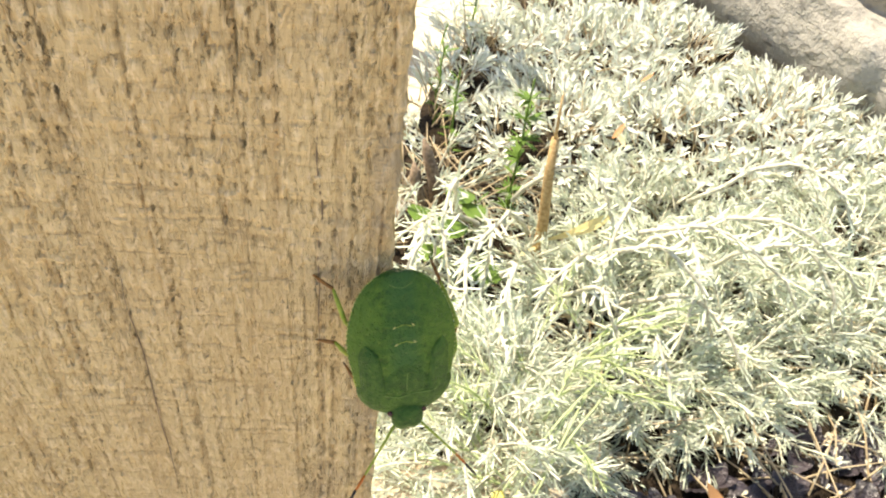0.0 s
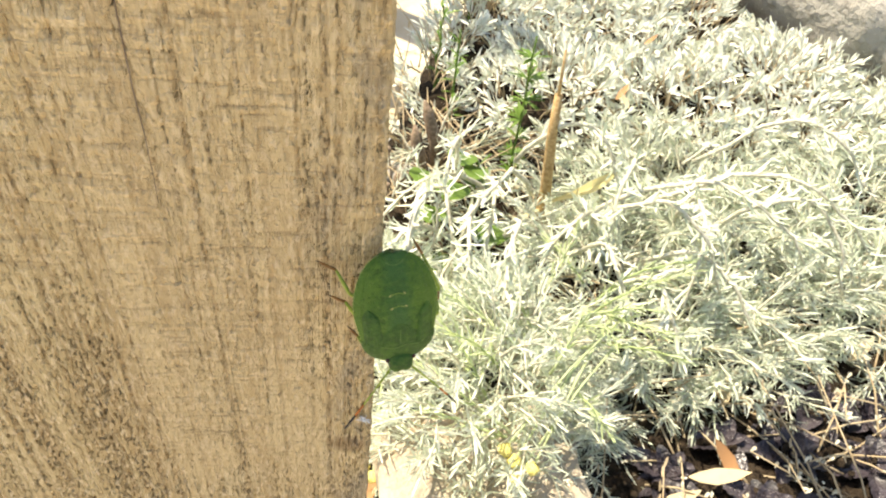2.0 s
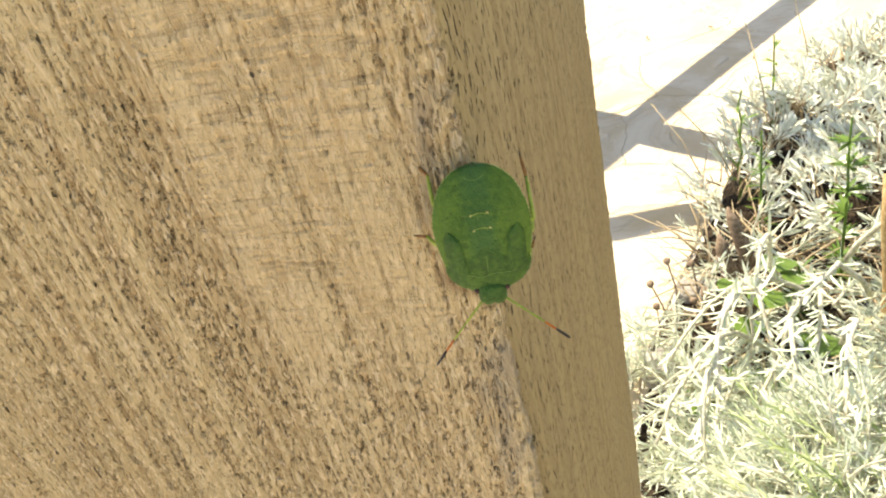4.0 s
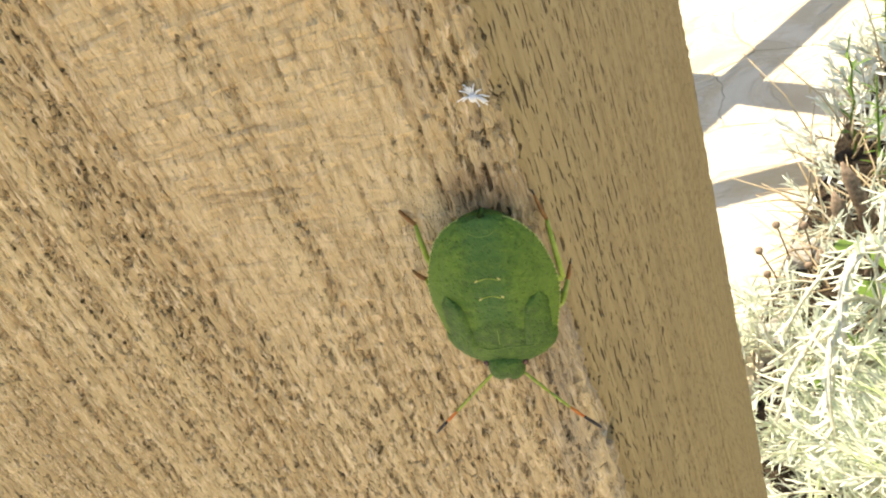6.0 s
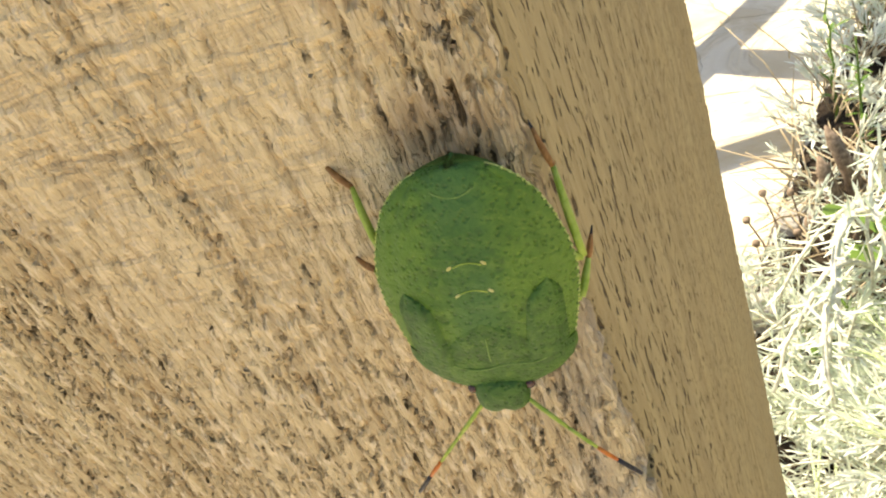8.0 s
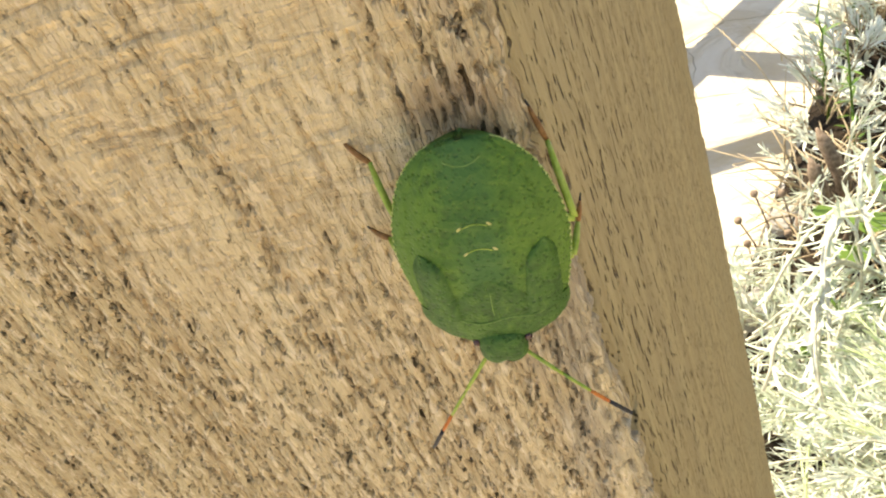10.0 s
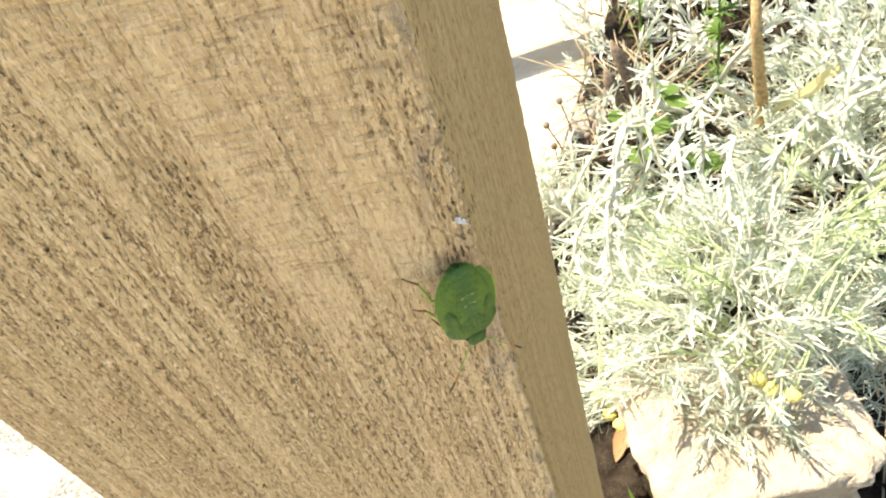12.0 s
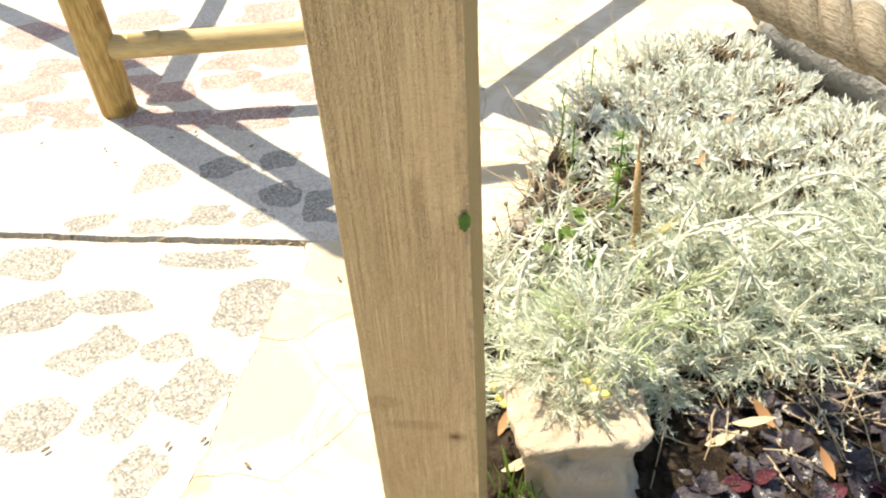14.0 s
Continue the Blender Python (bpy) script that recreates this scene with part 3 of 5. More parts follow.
    bed = mesh("planting_bed", verts, faces, SOIL)
    tagged(bed, "dark crumbly soil of the planting bed", "flower bed", kind="structure")
    crumbs = []
    for k in range(700):
        x, y = rng.uniform(0.0, 0.95), rng.uniform(0.06, 0.5)
        s = rng.uniform(0.002, 0.007)
        bm = bmesh.new()
        bmesh.ops.create_icosphere(bm, subdivisions=1, radius=s)
        crumbs.append(([(v.co.x * rng.uniform(0.7, 1.2) + x, v.co.y + y, v.co.z * 0.8 + GZ + 0.016 + rng.uniform(0, 0.008)) for v in bm.verts], [tuple(v.index for v in q.verts) for q in bm.faces]))
        bm.free()
    v, f = join(crumbs)
    tagged(mesh("soil_crumbs", v, f, SOIL), "loose dark crumbs of soil on the bed", "soil", kind="stuff")
    # litter in the joint
    bits = []
    for k in range(150):
        x = rng.choice((rng.uniform(-1.0, -0.22), rng.uniform(-0.42, -0.22)))
        y = joint_y(x) + rng.uniform(-0.006, 0.006)
        a = rng.uniform(0, 3.1)
        L = rng.uniform(0.004, 0.014)
        z = GZ - 0.012 + rng.uniform(0, 0.01)
        bits.append(tube([(x - L / 2 * math.cos(a), y - 0.25 * L * math.sin(a), z), (x + L / 2 * math.cos(a), y + 0.25 * L * math.sin(a), z + 0.003)], [0.0012, 0.0008], 5))
    v, f = join(bits)
    tagged(mesh("joint_litter", v, f, DRY), "dry brown plant litter lying in the open joint", "litter", kind="stuff")


build_setting()


# ---- post with its tuft of silk ----
def build_post():
    W, D = 0.07, 0.0925
    post = empty("wooden_post", (0, 0, GZ))
    zs = [GZ - 0.02 + 0.004 * i for i in range(74)] + [-0.2 + 0.0007 * i for i in range(200)] + [-0.06 + 0.00024 * i for i in range(750)] + [0.12 + 0.001 * i for i in range(20)] + [0.14 + 0.006 * i for i in range(62)]
    # cross section, counted round from the front left; the edges are worn a little
    nf, ns = 480, 40
    front = [(-W + 0.0006 + (W - 0.0013) * i / (nf - 1), 0) for i in range(nf)]
    flank = [(0, 0.0008 + (D - 0.002) * i / (ns - 1)) for i in range(ns)]
    sec = front + [(-0.0002, 0.0002)] + flank + [(-0.0012, D), (-W + 0.0012, D), (-W, D - 0.0012), (-W, 0.0006)]
    verts, faces, n = [], [], len(sec)
    worn = {0: 1.0, nf - 1: 1.0, nf: 1.0, nf + 1: 1.0, nf + ns: 1.0, nf + ns + 1: 1.0, n - 1: 1.0}
    for z in zs:
        for i, (x, y) in enumerate(sec):
            if i not in worn:
                verts.append((x, y, z - GZ))
                continue
            wob = (1.0 if i <= nf + 1 else 0.4) * 0.00022 * noise.noise(Vector((x * 60, y * 60, z * 300))) + (1.0 if i <= nf + 1 else 0.3) * 0.00016 * noise.noise(Vector((x * 60, y * 60, z * 1100)))
            nick = -0.0006 * max(0, noise.noise(Vector((z * 420, i * 0.1, 4))) - 0.35) if nf - 1 <= i <= nf + 1 else 0
            verts.append((x + wob + nick, y + (wob if i < nf + ns else 0) - nick * 0.5, z - GZ))
    for r in range(len(zs) - 1):
        for i in range(n):
            a, b = r * n + i, r * n + (i + 1) % n
            faces.append((a, b, b + n, a + n))
    me = mesh("shaft", verts, faces, [WOOD, SIDE], post)
    me.data.polygons.foreach_set("material_index", [1 if nf + 1 <= k % n < nf + ns or k % n == n - 2 else 0 for k in range(len(faces))])
    # object space of the grain has its zero at the insect's height
    me.data.transform(Matrix.Translation((0, 0, GZ)))
    me.location = (0, 0, -GZ)
    # fine drying cracks in the upper part
    rng = random.Random(8)
    for x, z0, z1 in ((-0.0165, 0.040, 0.066), (-0.0045, 0.060, 0.085)):
        pts, rad = [], []
        for i in range(18):
            t = i / 17
            pts.append((x + 0.00035 * noise.noise(Vector((t * 5, x * 900, 0))), 0.00006, z0 + (z1 - z0) * t - GZ))
            rad.append(0.00002 + 0.00004 * math.sin(math.pi * t) * rng.uniform(0.7, 1.2))
        v, f = tube(pts, rad, 5)
        mesh("crack", v, f, DEAD, post, label="thin dark drying crack")
    tagged(post, "rough-sawn tan wooden post with worn edges and a knot", "post")
    bits = []
    for k in range(16):
        a, e = rng.uniform(0, 6.28), rng.uniform(-0.2, 1.1)
        L = rng.uniform(0.0004, 0.0009)
        d = Vector((math.cos(a), -abs(math.sin(e)) * 0.7, math.sin(a)))
        p = Vector((-0.0008, -0.0002, 0.0))
        bits.append(tube([p, p + d * L * 0.5 + Vector((0, 0, 0.0001)), p + d * L], [0.00005, 0.00005, 0.00003], 5))
    bm = bmesh.new()
    bmesh.ops.create_icosphere(bm, subdivisions=2, radius=0.00022)
    bits.append(([v.co + Vector((-0.0008, -0.0003, 0)) for v in bm.verts], [tuple(v.index for v in q.verts) for q in bm.faces]))
    bm.free()
    v, f = join(bits)
    t = mesh("silk_tuft", v, f, WEB)
    t.location = (0, 0, 0.0108)
    tagged(t, "tiny white tuft of silk caught on the post's edge", "silk")


build_post()


# ---- the insect ----
def bug_width(w):
    """Half width of the body, by the height along it from head to tail (mm)."""
    rows = ((-5.0, 1.45), (-4.75, 2.1), (-4.4, 2.95), (-3.9, 3.6), (-3.4, 3.82), (-3.0, 3.76), (-2.4, 3.86), (-1.4, 4.12), (-0.2, 4.36), (1.0, 4.42), (2.2, 4.22), (3.4, 3.78), (4.3, 3.3), (5.0, 2.65), (5.5, 1.95), (5.75, 1.3), (5.87, 0.0))
    for (a, p), (b, q) in zip(rows, rows[1:]):
        if a <= w <= b:
            t = (w - a) / (b - a)
            return p + (q - p) * t
    return 0.0


def bug_top(u, w):
    """Height of the back over the body's middle plane (mm)."""
    h = bug_width(w)
    if h <= 0:
        return 0.0
    r = min(1.0, abs(u) / h)
    crown = 1.15 * (1 - ((w - 0.4) / 6.6) ** 2)
    # a groove sets off the flat margin, and low folds part the segments
    groove = 0.10 * math.exp(-(((r - 0.80) / 0.045) ** 2)) if w > -1.2 else 0.0
    fold = 0.018 * math.sin((w + 0.10 * u * u * (1 if w > 2 else 0.4)) * 6.2) * (1 - r ** 4) if w > -1.0 else 0.0
    return crown * (1 - r ** 2.2) ** 0.75 - groove + fold


def bug_shell(w0, w1, lift, under, nw=40, nu=28, umin=-1.0, umax=1.0, saw=0.0):
    verts, faces = [], []
    for i in range(nw + 1):
        w = w0 + (w1 - w0) * i / nw
        h = bug_width(w) + (saw * (abs(math.sin(w * 9.5)) - 0.5) if saw else 0)
        for j in range(nu + 1):
            r = umin + (umax - umin) * j / nu
            u = r * h
            verts.append((u, -(bug_top(min(abs(u), bug_width(w)), w) + lift * (1 - abs(r) ** 6)), w))
    n = len(verts)
    for i in range(nw + 1):
        w = w0 + (w1 - w0) * i / nw
        h = bug_width(w)
        for j in range(nu + 1):
            r = umin + (umax - umin) * j / nu
            verts.append((r * h, under * (1 - r * r) ** 0.6 if under > 0 else verts[i * (nu + 1) + j][1] + 0.12, w))
    for i in range(nw):
        for j in range(nu):
            a = i * (nu + 1) + j
            faces.append((a, a + nu + 1, a + nu + 2, a + 1))
            faces.append((n + a, n + a + 1, n + a + nu + 2, n + a + nu + 1))
    ring = [i * (nu + 1) for i in range(nw + 1)] + [nw * (nu + 1) + j for j in range(1, nu + 1)]
    ring += [i * (nu + 1) + nu for i in range(nw - 1, -1, -1)] + [j for j in range(nu - 1, 0, -1)]
    for k in range(len(ring)):
        a, b = ring[k], ring[(k + 1) % len(ring)]
        faces.append((a, b, n + b, n + a))
    return [(x / 1000, y / 1000, z / 1000) for x, y, z in verts], faces


def mm(points):
    return [(x / 1000, y / 1000, z / 1000) for x, y, z in points]


BUG_PARTS = {}


def build_bug():
    bug = empty("shield_bug", (-0.0033, -0.002, 0))
    v, f = bug_shell(-3.3, 5.85, 0.0, 1.0, 120, 56, saw=0.2)
    mesh("abdomen", v, f, CUTICLE, bug, label="domed green abdomen with a toothed rim")
    v, f = bug_shell(-4.95, -3.0, 0.10, 0.5, 24, 40)
    # the hind corners of the collar stand out and point back a little
    v = [(x * (1 + 0.05 * max(0.0, (z + 0.0042) / 0.0012)), y, z + 0.0005 * (abs(x) / 0.0036) ** 3 * (z + 0.00495) / 0.00195) for x, y, z in v]
    mesh("pronotum", v, f, CUTICLE_DARK, bug, label="darker green collar shield")
    pts = [(u * 3.2, -bug_top(abs(u) * 3.2, -3.35) - 0.115 * (1 - abs(u) ** 6), -3.3 + 0.42 * abs(u) ** 3 + 0.1 * math.sin(u * 7)) for u in np.linspace(-1, 1, 25)]
    v, f = tube(mm(pts), [0.000045] * 25, 5)
    mesh("collar_seam", v, f, SEAM, bug, label="fine pale seam behind the collar")
    # scutellum and the two wing pads
    bm_v, bm_f = [], []
    for i in range(15):
        t = i / 14
        w = -3.12 + 2.35 * t
        hw = 1.95 * (1 - t ** 1.6) + 0.45 * (1 - t ** 6)
        for j in range(9):
            u = (j / 4 - 1) * hw
            bm_v.append((u, -(bug_top(u, w) + 0.09 * (1 - (j / 4 - 1) ** 6) * (1 - t ** 6) + 0.012), w))
    bm_f = [(i * 9 + j, (i + 1) * 9 + j, (i + 1) * 9 + j + 1, i * 9 + j + 1) for i in range(14) for j in range(8)]
    mesh("scutellum", mm(bm_v), bm_f, CUTICLE_DARK, bug)
    pts = [(0.03 * math.sin(w * 3), -bug_top(0, w) - 0.105, w) for w in np.linspace(-2.9, -1.5, 9)]
    v, f = tube(mm(pts), [0.00004] * 9, 5)
    mesh("mid_line", v, f, SEAM, bug, label="fine pale line down the scutellum")
    for s in (-1, 1):
        vv = []
        for i in range(19):
            t = i / 18
            w = -3.05 + 3.9 * t
            inner = 1.62 + 0.62 * t
            outer = min(bug_width(w) * 0.985, 3.62 + 0.1 * t)
            close = max(0.0, (t - 0.72) / 0.28) ** 2
            mid = inner + (outer - inner) * 0.62
            inner, outer = inner + (mid - inner) * close, outer + (mid - outer) * close
            for j in range(8):
                r = j / 7
                u = inner + (outer - inner) * r
                vv.append((s * u, -(bug_top(u, w) + 0.24 * (1 - (2 * r - 1) ** 6) ** 0.5 * (1 - close) + 0.012), w))
        ff = [(i * 8 + j, i * 8 + j + 1, (i + 1) * 8 + j + 1, (i + 1) * 8 + j) for i in range(18) for j in range(7)]
        mesh("wing_pad", mm(vv), ff if s > 0 else [q[::-1] for q in ff], CUTICLE_DARK, bug, label="dark green wing pad")
    # head
    bm = bmesh.new()
    bmesh.ops.create_uvsphere(bm, u_segments=20, v_segments=14, radius=1)
    for p in bm.verts:
        x, y, z = p.co
        x, z = (math.copysign(abs(a) ** 0.62, a) for a in (x, z))
        taper = 1.0 if z > 0 else 1 - 0.16 * z * z
        notch = 0.16 * max(0.0, 1 - abs(x) * 3.5) if z < -0.5 else 0.0
        p.co = Vector((1.34 * x * taper, 0.62 * y - 0.3, 1.0 * z + notch - 5.2)) / 1000
    head = part("head", bm, CUTICLE_DARK, bug)
    for s in (-1, 1):
        bm = bmesh.new()
        bmesh.ops.create_icosphere(bm, subdivisions=2, radius=0.00026)
        bmesh.ops.translate(bm, verts=bm.verts, vec=(s * 0.00138, -0.00035, -0.0048))
        part("eye", bm, EYE, head, "small dark red eye")
    # pale studs along the rim
    studs = []
    for s in (-1, 1):
        w = -2.6
        while w < 5.6:
            h = bug_width(w)
            bm = bmesh.new()
            bmesh.ops.create_icosphere(bm, subdivisions=1, radius=0.00008)
            studs.append(([q.co + Vector((s * (h + 0.02) / 1000, 0.00002, w / 1000)) for q in bm.verts], [tuple(q.index for q in k.verts) for k in bm.faces]))
            bm.free()
            w += 0.36 if w < 4.3 else 0.2
    for s in (-1, 1):
        ws = np.linspace(-2.6, 5.7, 60)
        pts = [(s * (bug_width(w) + 0.02), 0.02, w) for w in ws]
        v, f = tube(mm(pts), [0.000035] * 60, 5)
        mesh("rim_edge", v, f, RIM, bug, label="thin pale yellow edge of the abdomen")
    v, f = join(studs)
    mesh("rim_studs", v, f, RIM, bug, label="pale yellow studs along the toothed rim")
    for u, w in ((-0.78, 2.0), (0.72, 2.1), (-0.70, 0.72), (0.78, 0.82)):
        bm = bmesh.new()
        bmesh.ops.create_icosphere(bm, subdivisions=2, radius=1)
        for p in bm.verts:
            p.co = Vector((p.co.x * 0.13 + u, p.co.y * 0.05 - bug_top(u, w) - 0.01, p.co.z * 0.08 + w + 0.35 * p.co.x * 0.17 * (1 if u < 0 else -1))) / 1000
        part("spot", bm, SPOT, bug, "small cream spot")
    for w in (2.05, 0.8):
        pts = [(u * 0.62, -bug_top(u * 0.62, w) - 0.012, w + 0.16 * (1 - u * u) - 0.05) for u in np.linspace(-1, 1, 9)]
        v, f = tube(mm(pts), [0.00003] * 9, 5)
        mesh("spot_ridge", v, f, LEGGREEN, bug, label="fine pale line between two spots")
    pts = [(u * 0.9, -bug_top(u * 0.9, 5.0) - 0.01, 5.1 - 0.35 * (1 - u * u)) for u in np.linspace(-1, 1, 9)]
    v, f = tube(mm(pts), [0.00005] * 9, 5)
    mesh("tail_ridge", v, f, SEAM, bug, label="fine pale curved line by the tail")
    # feelers: each a part of its own, with pale, orange and black joints
    for s, tip in ((-1, (-4.9, 0.0, -5.6)), (1, (4.8, -0.5, -4.6))):
        root = empty("antenna", (0, 0, 0))
        root.parent = bug
        root.location = (s * 0.0008, -0.0001, -0.0056)
        tip = Vector(tip)
        for name, a, b, m, r in (("antenna_base", 0, 0.34, LEGGREEN, 0.11), ("antenna_middle", 0.34, 0.58, LEGGREEN, 0.095), ("antenna_joint", 0.58, 0.76, FEELER, 0.11), ("antenna_tip", 0.76, 1.0, BLACK, 0.12)):
            pts = [tip * t * 1.08 + Vector((s * 0.25 * math.sin(math.pi * t), -0.45 * math.sin(math.pi * t), 0)) for t in np.linspace(a, b, 5)]
            rr = [r / 1000 * k for k in (0.8, 1, 1, 1, 0.75)]
            v, f = tube(mm([tuple(p) for p in pts]), rr, 7)
            mesh(name, v, f, m, root)
        BUG_PARTS["antenna", s] = root
    # legs: hip, knee, ankle, toe (mm, in the body's space)
    wood, deep = 2.0, 2.7
    legs = {
        ("hind", -1): ((-1.5, 0.9, 1.2), (-4.3, 0.9, 2.2), (-5.0, deep - 0.9, 4.6), (-6.4, deep, 5.5)),
        ("hind", 1): ((1.5, 0.9, 1.2), (4.75, 0.1, 1.1), (3.95, wood - 0.25, 4.3), (3.35, wood - 0.1, 5.9)),
        ("middle", -1): ((-1.6, 0.9, -0.8), (-4.3, 0.9, -0.3), (-5.1, deep - 1.0, 0.55), (-6.3, deep, 0.65)),
        ("middle", 1): ((1.6, 0.9, -0.8), (4.4, 0.2, -0.9), (4.85, wood - 0.4, 0.0), (5.1, wood - 0.1, 0.9)),
        ("front", -1): ((-1.3, 0.9, -3.0), (-3.4, 0.8, -3.4), (-3.9, deep - 1.4, -2.3), (-4.4, deep - 0.7, -1.6)),
        ("front", 1): ((1.3, 0.9, -3.0), (3.6, 0.3, -3.1), (3.9, wood - 0.4, -2.0), (4.2, wood - 0.1, -1.3)),
    }
    for (row, s), (hip, knee, ankle, toe) in legs.items():
        root = empty("leg")
        root.parent = bug
        root.location = Vector(hip) / 1000
        rel = [Vector(q) - Vector(hip) for q in (hip, knee, ankle, toe)]
        for name, i, r0, r1, m in (("thigh", 0, 0.30, 0.22, LEGGREEN), ("shin", 1, 0.21, 0.15, LEGGREEN), ("foot", 2, 0.17, 0.11, LEGBROWN)):
            a, b = rel[i], rel[i + 1]
            pts = [a + (b - a) * t + Vector((0, -0.12 * math.sin(math.pi * t), 0)) for t in np.linspace(0, 1, 6)]
            rr = [(r0 + (r1 - r0) * t) * (0.8 + 0.3 * math.sin(math.pi * t)) / 1000 for t in np.linspace(0, 1, 6)]
            v, f = tube(mm([tuple(p) for p in pts]), rr, 8)
            mesh(name, v, f, m, root)
        a, b = rel[2], rel[3]
        d = (b - a).normalized()
        v, f = tube(mm([tuple(b - d * 0.1), tuple(b + d * 0.35 + Vector((0, 0.05, 0)))]), [0.00009, 0.00003], 6)
        mesh("claw", v, f, BLACK, root)
        BUG_PARTS[row, s] = root
    size = Matrix.Diagonal((0.785, 0.865, 0.865, 1))
    for o in bug.children_recursive:
        if o.type == "MESH":
            o.data.transform(size)
        o.location = size @ o.location
    tagged(bug, "green shield bug nymph clinging head down to the post", "insect")
    return bug


BUG = build_bug()


# ---- rustic frame of round poles ----
def pole(name, a, b, r0, r1, parent, wobble=0.004, sides=20, label=""):
    wood = POLE if name == "leg" else RAIL
    a, b = Vector(a), Vector(b)
    n = max(6, int((b - a).length / 0.05))
    pts, rad = [], []
    for i in range(n + 1):
        t = i / n
        p = a + (b - a) * t
        pts.append(p + Vector((noise.noise(p * 3), noise.noise(p * 3 + Vector((9, 0, 0))), 0)) * wobble)
        rad.append((r0 + (r1 - r0) * t) * (1 + 0.03 * noise.noise(p * 9)))
    v, f = tube(pts, rad, sides)
    ob = mesh(name, v, f, wood, parent, label=label)
    return ob


def build_frame():
    fr = empty("rustic_frame", (0, 0, 0))
    pole("leg", (-0.765, 0.945, GZ - 0.01), (-0.80, 0.965, 0.85), 0.035, 0.038, fr)
    # second leg, hidden behind the post, added for its shadow on the flags
    pole("leg", (-0.25, 1.14, GZ - 0.01), (-0.25, 1.14, 0.45), 0.033, 0.034, fr)
    pole("rail", (-0.79, 0.945, -0.347), (-0.24, 1.022, -0.339), 0.0235, 0.022, fr, 0.003)
    # unseen overhead poles, added only so their shadows cross the paving
    pole("shadow_pole", (-1.15, 1.36, 0.22), (-0.58, 0.885, 0.23), 0.031, 0.031, fr)
    pole("shadow_pole", (-1.09, 2.0, 0.22), (-1.00, 1.19, 0.23), 0.028, 0.028, fr)
    pole("shadow_pole", (-0.46, 1.02, 0.22), (0.05, 1.84, 0.23), 0.03, 0.03, fr)
    pole("shadow_pole", (-0.56, 0.90, 0.22), (-0.06, 1.02, 0.23), 0.025, 0.024, fr)
    pole("shadow_pole", (-1.7, 1.72, 0.22), (-1.1, 1.32, 0.23), 0.03, 0.03, fr)
    # wedge left by the saw on the rail
    v, f = tube([(-0.70, 0.946, -0.326), (-0.645, 0.955, -0.325)], [0.009, 0.012], 8)
    mesh("stub", v, f, RAIL, fr)
    tagged(fr, "rustic frame of turned golden pine poles on the paving", "wooden frame")


build_frame()


# ---- rope ----
def build_rope():
    rope = empty("twisted_rope", (0.23, 0.22, 0.0))
    a, b = Vector((0.137, 0.415, 0.038)), Vector((0.347, 0.025, 0.038))
    for k in range(3):
        pts, rad = [], []
        for i in range(121):
            t = i / 120
            c = a + (b - a) * t + Vector((0, 0, -0.03 * 4 * t * (1 - t)))
            d = (b - a).normalized()
            s = d.orthogonal().normalized()
            u = d.cross(s)
            ang = 2 * math.pi * (t * 4.8 + k / 3)
            pts.append(c + (s * math.cos(ang) + u * math.sin(ang)) * 0.0118 - Vector((0.23, 0.22, 0.0)))
            rad.append(0.0104)
        v, f = tube(pts, rad, 14)
        mesh("strand", v, f, ROPE, rope)
    # loose yarns wound on the strands
    for k in range(6):
        pts = []
        for i in range(61):
            t = i / 60
            c = a + (b - a) * t + Vector((0, 0, -0.03 * 4 * t * (1 - t)))
            d = (b - a).normalized()
            s = d.orthogonal().normalized()
            u = d.cross(s)
            ang = 2 * math.pi * (t * 4.8 + (k % 3) / 3)
            e = (s * math.cos(ang) + u * math.sin(ang))
            w = d.cross(e)
            an2 = 2 * math.pi * (k / 6 - t * 4.8)
            pts.append(c + e * 0.0118 + (e * math.cos(an2) + w * math.sin(an2)) * 0.0105 - Vector((0.23, 0.22, 0.0)))
        v, f = tube(pts, [0.0006] * 61, 5)
        mesh("yarn", v, f, ROPE, rope)
    tagged(rope, "thick twisted hemp rope hanging over the bed", "rope")


build_rope()


